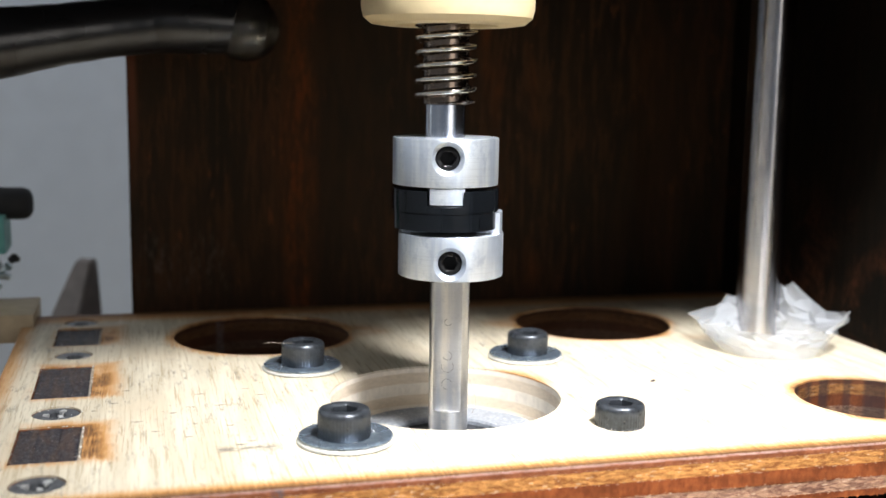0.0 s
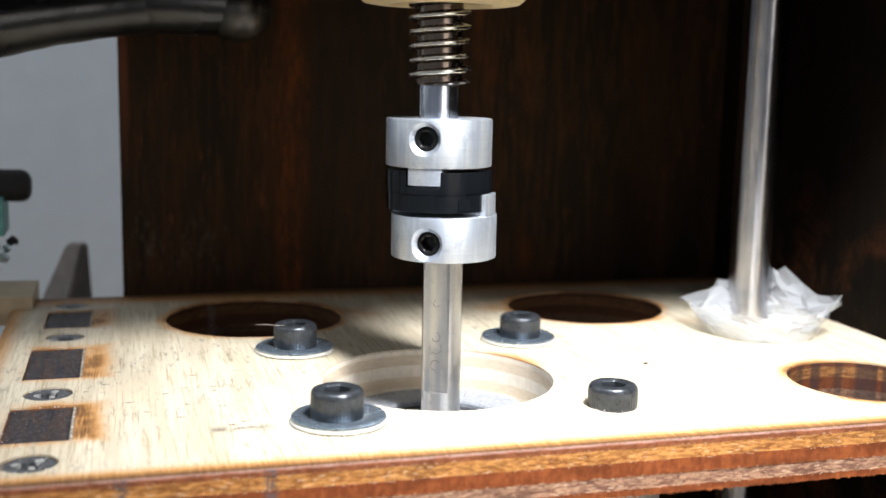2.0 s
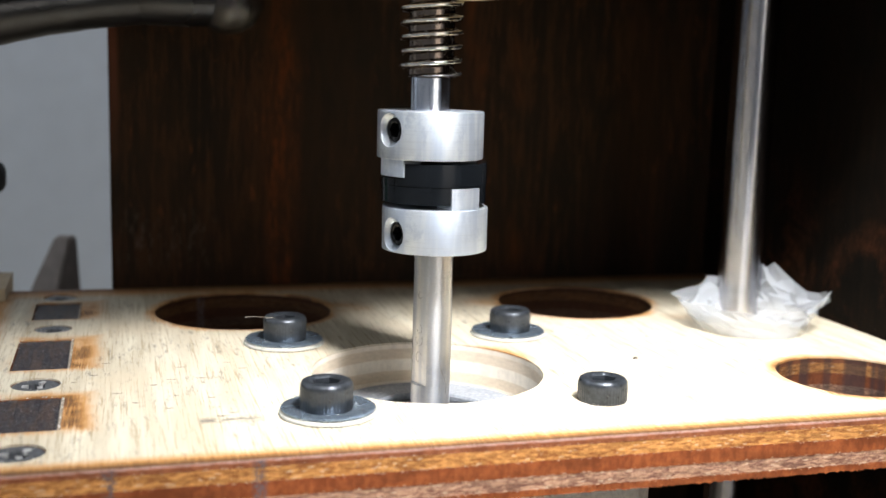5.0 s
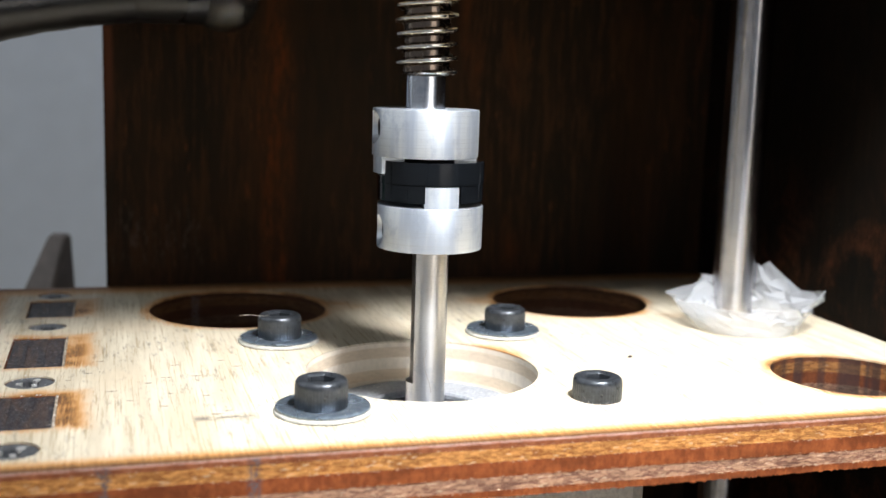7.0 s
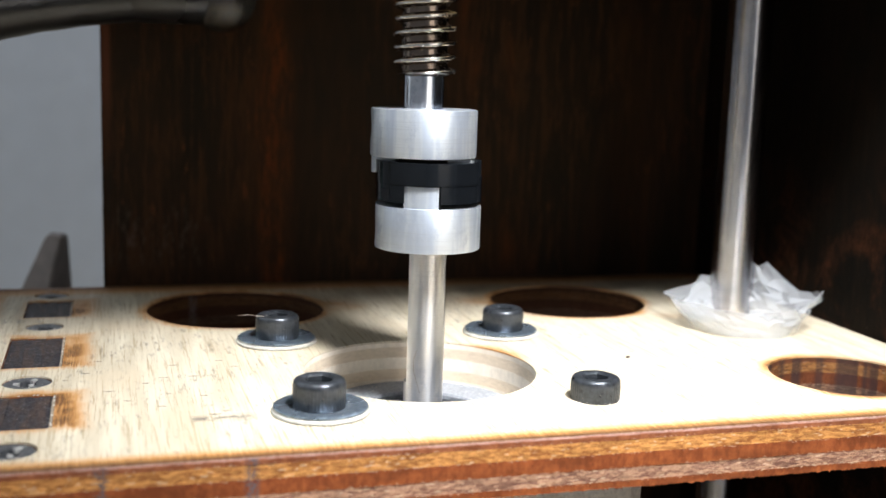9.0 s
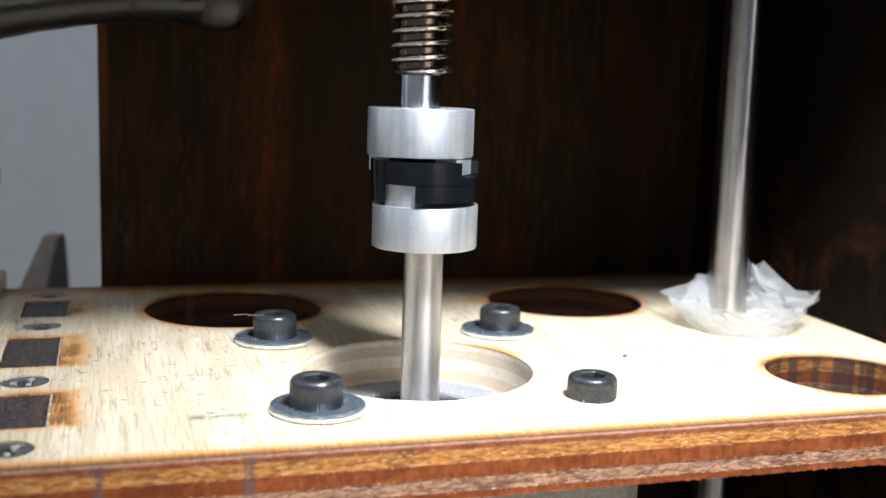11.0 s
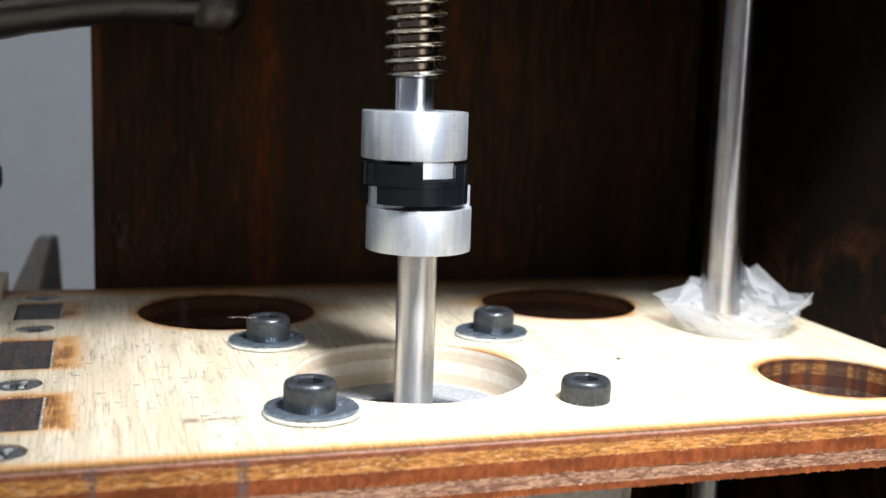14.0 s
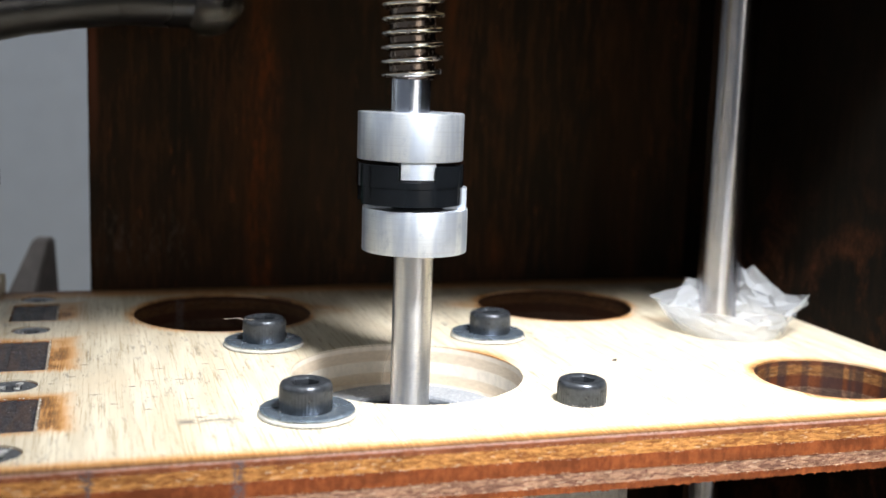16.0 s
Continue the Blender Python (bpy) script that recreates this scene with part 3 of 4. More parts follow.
def base_plate():
    t = thing("base_plate", "pale laser-cut birch plywood plate with scorched layered edges", "plate")
    plies = (
        ("veneer", -0.35, 0.0, 0.2, 0.06, BIRCH, "pale birch face with brown scorch marks"),
        ("top_ply", -1.25, -0.35, 0.02, 0.03, PLY_LIP, "reddish scorched top ply"),
        ("cross_ply", -3.4, -1.25, 0.05, 0.055, PLY_ROUGH, "rough light-brown cross-grain ply"),
        ("core_ply", -5.8, -3.4, 0.03, 0.03, PLY_RED, "smooth red-brown core ply"),
        ("lower_cross_ply", -7.9, -5.8, 0.09, 0.06, PLY_ROUGH_LOW, "rough grey-brown cross-grain ply"),
        ("bottom_ply", -9.0, -7.9, 0.05, 0.10, PLY_RED, "frayed red-brown bottom ply"),
    )
    for i, (name, z0, z1, inset, rough, mat, label) in enumerate(plies):
        part(name, sheet(name, z0, z1, ply_outline(inset, rough, i), ply_holes(inset * 0.15, rough * 0.5, 50 + i), mat), mat, t, label)
    rng = random.Random(21)

    def fringe(count, level, way, wide, tall, out):
        """Short torn fibres along the front edge."""
        bm = bmesh.new()
        for _ in range(count):
            x, y = rng.uniform(LEFT + 1, RIGHT - 1), FRONT + rng.uniform(0.03, 0.14)
            w, h = wide * rng.uniform(0.4, 1.3), tall * rng.uniform(0.3, 1.2)
            z = level - way * 0.1
            p = [(x - w / 2, y, z), (x + w / 2, y, z), (x, y + 0.3, z), (x + rng.uniform(-0.5, 0.5) * w, y - out * rng.random(), z + way * (0.1 + h))]
            v = [bm.verts.new(Vector(q) * MM) for q in p]
            for f in ((0, 1, 2), (0, 1, 3), (1, 2, 3), (2, 0, 3)):
                bm.faces.new([v[i] for i in f])
        return bm

    tagged(part("bottom_fringe", fringe(420, -9.0, -1, 0.55, 0.28, 0.1), PLY_RED, t, "frayed fibres along the lower edge"), kind="stuff")
    for level in (-1.25, -3.4, -5.8, -7.9):
        tagged(part("seam_fringe", fringe(130, level, -1, 0.5, 0.12, 0.16), FIBRE, t, "pale torn fibres at a glue line"), kind="stuff")
    return t


base_plate()


# ---- walls ----
def wall(name, bm, mat, label):
    return solid(name, bm, mat, label, "wall", kind="structure")


wall("wall_back", block(-56.0, 112.0, 88.4, 97.4, -150, 260, 0.6), DARK_WOOD, "dark brown stained plywood back wall with reddish streaks")
wall("wall_right", block(103.3, 112.0, -110, 88.2, -150, 260, 0.6), BLACK_WOOD, "near-black plywood side wall with red-brown patches low down")
solid("wall_room", block(-720, 1500, 600, 620, -900, 1500, 0.5), PAINT, "smooth blue-grey painted wall beyond the machine", "wall", kind="structure")
# Unseen walls, ceiling and floor, added to close the room and bounce light.
solid("wall_room_right", block(1500.5, 1520, -1820, 620, -900, 1500, 0.5), PAINT, "smooth blue-grey painted wall of the room", "wall", kind="structure")
# Openings made up to let the two fill lights in.
LEFT_OPENING = (100, 540, 0, 900)  # along y, then z
REAR_OPENING = (120, 1020, -100, 800)  # along x, then z
solid("wall_room_behind", cut(block(-720, 1500, -1820, -1800, -900, 1500, 0), block(*REAR_OPENING[:2], -1840, -1780, *REAR_OPENING[2:], 0)), PAINT, "unseen blue-grey room wall with an opening added for a fill light", "wall", kind="structure")
solid("wall_room_left", cut(block(-740, -720.5, -1820, 620, -900, 1500, 0), block(-760, -700, *LEFT_OPENING, 0)), PAINT, "unseen blue-grey side wall with an opening added for a fill light", "wall", kind="structure")
solid("ceiling", block(-740, 1520, -1820, 620, 1500.5, 1520, 0.5), PAINT, "plain painted room ceiling", "ceiling", kind="structure")
solid("floor", block(-740, 1520, -1820, 620, -920, -900.5, 0.5), BENCH, "pale wooden room floor", "floor", kind="structure")


# Frames for the made-up openings, all out of view.
def opening_frame(name, span_a, z0, z1, bar):
    t = thing(name, "white frame round an added unseen light opening", "window", kind="structure")
    a0, a1 = span_a
    for side, box in (("sill", (a0, a1, z0, z0 + 30)), ("head", (a0, a1, z1 - 30, z1)), ("jamb", (a0, a0 + 30, z0 + 31, z1 - 31)), ("jamb", (a1 - 30, a1, z0 + 31, z1 - 31))):
        part(side, bar(*box), WHITE, t)


opening_frame("opening_1", LEFT_OPENING[:2], *LEFT_OPENING[2:], lambda a, b, c, d: block(-739, -722, a, b, c, d, 1.5))
opening_frame("opening_2", REAR_OPENING[:2], *REAR_OPENING[2:], lambda a, b, c, d: block(a, b, -1819, -1802, c, d, 1.5))


# Out-of-view frame made up to go round the overhead fill.
def ceiling_fill_frame():
    t = thing("ceiling_fill_frame", "white unseen frame round the added overhead fill light", "lamp")
    for x0, x1, y0, y1 in ((-690, -671, -770, 170), (-169, -150, -770, 170), (-670, -170, -770, -751), (-670, -170, 151, 170)):
        part("frame_bar", block(x0, x1, y0, y1, 1462, 1500.4, 2), WHITE, t)


ceiling_fill_frame()


def workbench():
    t = thing("workbench", "pale wooden workbench that carries the machine", "workbench")
    part("bench_top", block(-420, 420, -420, 590, -185, -150.2, 2), BENCH, t)
    for x in (-390, 390):
        for y in (-390, 560):
            part("leg", block(x - 30, x + 30, y - 30, y + 30, -900.2, -185.2, 2), BENCH, t)


workbench()
ROD = (83.2, 35.0)
# Unseen board added above the nut; its front edge shades the plate's back.
shade_board = new("unseen_shade_board", sheet("unseen_shade_board", 86.2, 95, [(-104, -14), (103, -14), (103, 88), (-104, 88)], [[(ROD[0] + 6 * math.cos(TAU * i / 32), ROD[1] + 6 * math.sin(TAU * i / 32)) for i in range(32)]], DARK_WOOD))
tagged(shade_board, "added unseen board that carries the nut and shades the plate back", "board")


def tenon_board():
    t = thing("tenon_board", "dark charred board standing under the plate with tenons through it", "board")
    part("panel", block(-72.6, -63.4, FRONT + 3, BACK - 2, -120, -9.2, 0.3), DARK_WOOD, t)
    for cx, cy, w, d in TENONS:
        tn = part("tenon", block(cx - w / 2 + 0.25, cx + w / 2 - 0.55, cy - d / 2 + 0.25, cy + d / 2 - 0.25, -9.2, -0.5, 0.2), CHAR, t, "charred black tenon end")
        part("glue_line", block(cx + w / 2 - 0.5, cx + w / 2 - 0.12, cy - d / 2 + 0.4, cy + d / 2 - 0.4, -3.0, -0.15, 0.05), CHAR_RIM, tn, "pale dusty glue line")
        for k in (-0.28, 0.05, 0.33):
            part("lamella", block(cx + w * k - 0.9, cx + w * k + 0.9, cy - d / 2 + 0.35, cy + d / 2 - 0.35, -3.0, -0.32 - 0.1 * abs(k), 0.12), CHAR, tn)
    return t


tenon_board()


def countersunk_screw(cx, cy, r):
    t = thing("countersunk_screw", "dark countersunk screw sunk flush in the plywood", "screw", pose(cx * MM, cy * MM, 0, 0, 0, cx * 31 % 60), "screws along the plate edge")
    n = 48
    rings = [circle(1.6, -8, n), circle(1.6, -3.2, n), circle(r - 0.15, -0.65, n), circle(r - 0.15, -0.4, n), circle(r - 0.4, -0.25, n), circle(2.1, -0.28, n), hexagon(1.75, -0.45, n), hexagon(1.6, -1.9, n)]
    part("head", loft(rings), SCREW_STEEL, t)
    # Bright slivers added as glints, left off the screws standing in shade.
    for a, w in () if cy > 10 else ((20, 1.3), (150, 1.0), (260, 0.8)):
        bm = prism([(1.1, -0.35), (1.1 + w, -0.5), (1.3 + w, 0.25), (1.5, 0.45)], -0.7, -0.06, 0.12)
        bmesh.ops.transform(bm, matrix=pose(0, 0, 0, 0, 0, a), verts=bm.verts)
        part("glint_sliver", bm, GLINT_METAL, t, "bright sliver added as a glint")


for sx, sy, sr in SCREWS:
    countersunk_screw(sx, sy, sr)


# ---- cap screws and washers ----
def cap_screw(x, y, z, turn):
    t = thing("cap_screw", "black socket head cap screw with knurled rim", "screw", pose(x * MM, y * MM, z * MM, 0, 0, turn), "cap screws round the motor bore")
    n = 144

    def knurl(r, z, deep):
        return [(r * c - deep * (i % 3 == 0) * c, r * s - deep * (i % 3 == 0) * s, z) for i, (c, s) in enumerate((math.cos(TAU * k / n), math.sin(TAU * k / n)) for k in range(n))]

    rings = [circle(2.45, -8.5, n), circle(2.45, 0, n), circle(2.45, 0.2, n), circle(4.05, 0.2, n), knurl(4.22, 0.35, 0.10), knurl(4.25, 3.7, 0.12), circle(4.22, 3.9, n), circle(4.16, 4.35, n), circle(3.9, 4.75, n), circle(3.5, 4.95, n),
             circle(2.75, 5.0, n), circle(2.5, 4.85, n), hexagon(2.31, 4.6, n), hexagon(2.31, 2.3, n), circle(0.4, 2.0, n)]
    part("head", loft(rings), OXIDE, t, sharp=40)
    part("socket_floor", revolve([(1.9, 2.25), (1.9, 2.42)], 24), SOCKET, t)
    return t


def washer(x, y):
    here = pose(x * MM, y * MM, 0.0002)
    solid("spacer_washer", revolve([(4.0, 0.0), (7.95, 0.0), (7.85, 0.3), (7.5, 0.55), (7.2, 0.6), (4.0, 0.6)], 72, False, False), SPACER, "white plastic spacer under a steel washer", "washer", here, "spacers")
    solid("washer", revolve([(4.0, 0.62), (7.35, 0.62), (7.6, 0.7), (7.62, 0.85), (7.35, 1.02), (6.4, 1.12), (5.2, 1.05), (4.0, 1.1)], 72, False, False), ZINC, "blue-grey steel washer under a cap screw", "washer", here, "washers")


B = 23.57
for bx, by, bz, turn in ((-B + 0.5, -B + 2.2, 0.95, 10), (B + 0.9, -B + 2.1, -0.95, 0), (-B + 0.6, B + 2.3, 0.95, 22), (B + 0.7, B + 2.4, 0.80, 35)):
    cap_screw(bx, by, bz, turn)
    if bz > 0:
        washer(bx + (0.5 if by < 0 else 0.0), by + 1.1)


# ---- motor ----
def motor():
    t = thing("stepper_motor", "grey cast stepper motor bolted under the plate", "motor", pose(0.55 * MM, 2.0 * MM, -9.2 * MM))
    a = 31.4
    body = [(a - 3.6, -a), (a, -a + 3.6), (a, a - 3.6), (a - 3.6, a), (-a + 3.6, a), (-a, a - 3.6), (-a, -a + 3.6), (-a + 3.6, -a)]
    part("flange", prism(body, -9.0, 0.0, 0.5), FLANGE, t, "bare cast aluminium flange")
    part("motor_body", prism([(x * 0.93, y * 0.93) for x, y in body], -60, -9.1, 0.5), RUBBER, t, "black laminated motor body")
    part("pilot", revolve([(19.0, 0.0), (19.0, 1.3), (18.7, 1.6), (11.4, 1.6), (11.0, 1.2), (11.0, 0.4), (4.2, 0.4), (4.2, 0.0)], 72, False, False), CASTING, t, "round dusty pilot boss")
    part("bearing_shield", revolve([(10.8, 0.45), (10.8, 0.6), (3.9, 0.6), (3.9, 0.45)], 48, False, False), OXIDE, t, "dark bearing shield")


motor()


# ---- the turning train: motor shaft, coupling, lead screw ----
AXIS = Vector((0.55, 2.0, -0.2)) * MM  # the motor's axis
UPPER = Vector((0.963, -0.268, 0)) * -1.15 * MM  # sideways offset of the lead screw's axis


def motor_shaft():
    t = thing("motor_shaft", "bright steel motor shaft with a milled flat", "shaft")
    r, half = 3.62, radians(43)
    n = 64

    def section(z, flat):
        out = []
        for i in range(n):
            a = TAU * i / n
            d = (a - (1.5 * math.pi - radians(5)) + math.pi) % TAU - math.pi
            k = r * math.cos(half) / math.cos(d) if flat and abs(d) < half else r
            out.append((k * math.cos(a), k * math.sin(a), z))
        return out

    hair = [(0.0, -3.66, 4.6), (-0.5, -4.2, 3.0), (-0.2, -4.9, 1.0), (0.6, -5.2, -1.2), (0.9, -4.4, -3.2)]
    bm = tube(hair, [0.035] * 5, 6)
    bmesh.ops.transform(bm, matrix=pose(0, 0, 0, 0, 0, 79), verts=bm.verts)
    part("fibre", bm, CHAR_RIM, t, "thin pale fibre clinging to the shaft")
    part("round_end", loft([section(-9.5, False), section(-2.02, False)], True, True), FLAT_STEEL, t, sharp=25)
    for z, rr, a0 in ((3.0, 0.95, 30), (6.3, 1.1, 160), (8.3, 0.8, 200), (14.5, 0.6, 100)):
        arc = []
        for i in range(15):
            g = radians(a0 + i * 17)
            arc.append((rr * math.cos(g), -r * math.cos(half) - 0.015, z + rr * math.sin(g)))
        bm = tube(arc, [0.035] * 15, 6)
        bmesh.ops.transform(bm, matrix=pose(0, 0, 0, 0, 0, -5), verts=bm.verts)
        part("scratch", bm, OXIDE, t, "curved scratch")
    part("flat_length", loft([section(-2.0, True), section(24.5, True)], True, True), FLAT_STEEL, t, "shaft length with a scratched milled flat", sharp=25)
    return t


def set_screw(parent, z, depth):
    n = 48
    bm = loft([circle(2.1, -3.0, n), circle(2.1, -0.25, n), circle(1.85, 0.0, n), circle(1.5, 0.0, n), hexagon(1.42, -0.15, n), hexagon(1.42, -1.8, n)])
    bmesh.ops.transform(bm, matrix=pose(0, -(9.5 - depth) * MM, z * MM, 90), verts=bm.verts)
    part("set_screw", bm, SOCKET, parent, "black hex socket set screw")


def lug(z0, z1, root, w, ang):
    r = 9.22
    a = math.asin(w / 2 / r)
    arc = [(r * math.sin(-a + 2 * a * i / 8), -r * math.cos(-a + 2 * a * i / 8)) for i in range(9)]
    bm = prism([*arc, (w / 2, -4.6), (-w / 2, -4.6)], z0, z1, 0.0)
    root = root * MM
    tip = [e for e in bm.edges if e.calc_face_angle(0) > 0.6 and not all(abs(v.co.z - root) < 1e-6 for v in e.verts)]
    bmesh.ops.bevel(bm, geom=tip, offset=0.2 * MM, segments=2, affect="EDGES", profile=0.5)
    bmesh.ops.transform(bm, matrix=pose(0, 0, 0, 0, 0, ang), verts=bm.verts)
    return bm


def coupling_hub(z0, z1, screw_z, lugs, first, top):
    t = thing("coupling_hub", "turned aluminium coupling hub with a set screw", "coupling", group="coupling hubs")
    body = revolve([(4.0, z0), (9.25, z0), (9.44, z0 + 0.08), (9.5, z0 + 0.25), (9.5, z1 - 0.25), (9.44, z1 - 0.08), (9.25, z1), (4.0, z1)], 128)
    hole = loft([circle(2.15, 5.0, 40), circle(2.15, 8.3, 40), circle(2.95, 9.15, 40), circle(2.95, 10.2, 40)])
    bmesh.ops.transform(hole, matrix=pose(0, 0, screw_z * MM, 90), verts=hole.verts)
    part("body", cut(body, hole), ALU, t, sharp=28)
    set_screw(t, screw_z, 1.15)
    for ang in (first, first + 180):
        part("lug", lug(lugs[0], lugs[1], z0 if top else z1, 6.1, ang), ALU, t, "square milled drive lug")
    return t


def half_moon(r, gap, side, n=40):
    """Segment of a disc on one side of a slot of half width gap."""
    a = math.asin(gap / r)
    pts = [(r * math.cos(a + (math.pi - 2 * a) * i / n), r * math.sin(a + (math.pi - 2 * a) * i / n)) for i in range(n + 1)]
    return [(x * side, y * side) for x, y in pts]


def coupling_disc():
    t = thing("coupling_disc", "black acetal floating disc between the hubs", "coupling")
    part("web", revolve([(9.4, 34.72), (9.62, 34.85), (9.62, 36.05), (9.4, 36.25)], 96), DELRIN, t)
    for side in (1, -1):
        rot = pose(0, 0, 0, 0, 0, 90)
        up = prism(half_moon(9.68, 3.2, side), 35.1, 38.8, 0.6, 3)
        bmesh.ops.transform(up, matrix=rot, verts=up.verts)
        part("upper_jaw", up, DELRIN, t)
        lo = prism(half_moon(9.55, 3.2, side), 31.75, 34.78, 0.55, 3)
        jaw = part("lower_jaw", lo, DELRIN, t)
        if side < 0:
            pip = block(-1.1, 1.1, -0.12, 0.3, 32.2, 34.0, 0.12)
            bmesh.ops.transform(pip, matrix=pose(0, 0, 0, 0, 0, 45) @ pose(0, -9.52 * MM, 0), verts=pip.verts)
            part("moulding_mark", pip, DELRIN, jaw, "small square moulding mark")
    return t


def lead_screw():
    t = thing("lead_screw", "oily steel trapezoidal lead screw with a turned journal", "lead screw")
    part("journal", revolve([(3.3, 45.0), (3.62, 45.2), (3.62, 53.6), (3.5, 54.2)], 64), STEEL, t, "bright turned journal")
    n, pitch, z0, z1, step = 72, 2.46, 53.5, 85.5, 0.12
    rings = []
    for k in range(int((z1 - z0) / step) + 1):
        z = z0 + k * step
        ring = []
        for i in range(n):
            a = TAU * i / n
            f = ((z - 55.13) / pitch - a / TAU) % 1.0
            d = abs(f - 0.5) * 2
            tooth = min(1.0, max(0.0, (0.57 - d) / 0.38))
            r = 4.1 + 1.48 * tooth * tooth * (3 - 2 * tooth)
            r = min(r, 3.75 + max(0.0, z - z0) * 3.2)
            ring.append((r * math.cos(a), r * math.sin(a), z))
        rings.append(ring)
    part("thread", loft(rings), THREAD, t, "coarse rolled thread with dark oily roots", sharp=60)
    return t


SHAFT = motor_shaft()
HUB_LOW = coupling_hub(23.0, 30.9, 26.2, (30.9, 34.65), 90, False)
DISC = coupling_disc()
HUB_TOP = coupling_hub(39.4, 47.8, 44.45, (36.45, 39.4), 0, True)
SCREW = lead_screw()

nut = thing("lead_nut", "ivory plastic nut flange round the lead screw", "nut", pose(AXIS.x + UPPER.x, AXIS.y + UPPER.y, 0))
part("flange", revolve([(8.6, 86.0), (8.6, 67.7), (9.0, 67.15), (11.5, 67.0), (13.6, 67.3), (14.9, 68.4), (15.3, 70.0), (15.3, 86.0)], 96, False, False), IVORY, nut)
# Dark ring that puts the shade of the nut's hole into colour.
part("hole_shade_ring", revolve([(5.8, 86.0), (5.8, 69.2), (6.2, 68.8), (8.5, 68.8), (8.5, 86.0)], 72, False, False), HOLE_SHADE, nut, "dark ring added for the shadowed hole round the screw")


# ---- guide rod with its plastic wrap ----
solid("guide_rod", loft([circle(4.95, z, 64) for z in (-149.9, 0, 120, 258)]), CHROME, "polished steel guide rod passing through the plate", "rod", pose(ROD[0] * MM, ROD[1] * MM, 0))


def plastic_wrap():
    rng = random.Random(5)
    t = thing("plastic_wrap", "crumpled clear plastic film bunched round the guide rod", "plastic film", pose(79.9 * MM, 23.6 * MM, 0))
    # directions, widths, reach and lift of the film's corners
    corners = ((150, 0.38, 2.4, -0.6), (-28, 0.22, 3.6, 2.6), (38, 0.30, -3.0, 7.6), (-122, 0.9, -1.0, -0.5), (95, 0.4, 0.0, 3.0), (5, 0.25, 0.5, 0.8))
    for layer, (tall, wide) in enumerate(((1.0, 1.0), (0.86, 0.9), (0.55, 0.95))):
        bm = bmesh.new()
        n, rows = 26, 6
        grid = []
        for j in range(rows):
            v = j / (rows - 1)
            ring = []
            for i in range(n):
                a = TAU * (i + 0.5 * (j % 2)) / n
                reach = lift = 0.0
                for d, w, far, high in corners:
                    e = math.exp(-(((a - radians(d + layer * 9) + math.pi) % TAU - math.pi) / w) ** 2)
                    reach, lift = reach + far * e, lift + high * e
                fold = math.sin(a * 5 + layer * 2.1 + v * 1.7) + 0.6 * math.sin(a * 9 - v * 3 + layer)
                r = 11.6 - layer * 1.2 + (2.6 + reach) * wide * v ** 1.1 + fold * v * 0.8 + rng.uniform(-0.7, 0.7) * (0.3 + v)
                z = 0.15 + (6.6 + lift) * tall * v + fold * v * 0.35 + rng.uniform(-0.7, 0.7) * v
                ring.append(bm.verts.new(Vector((r * math.cos(a), r * math.sin(a), max(z, 0.12))) * MM))
            grid.append(ring)
        for a, b in zip(grid, grid[1:]):
            for i in range(n):
                k = (i + 1) % n
                bm.faces.new((a[i], a[k], b[i]))
                bm.faces.new((a[k], b[k], b[i]))
        part("film_layer", bm, FILM, t, sharp=9)
    return t


plastic_wrap()


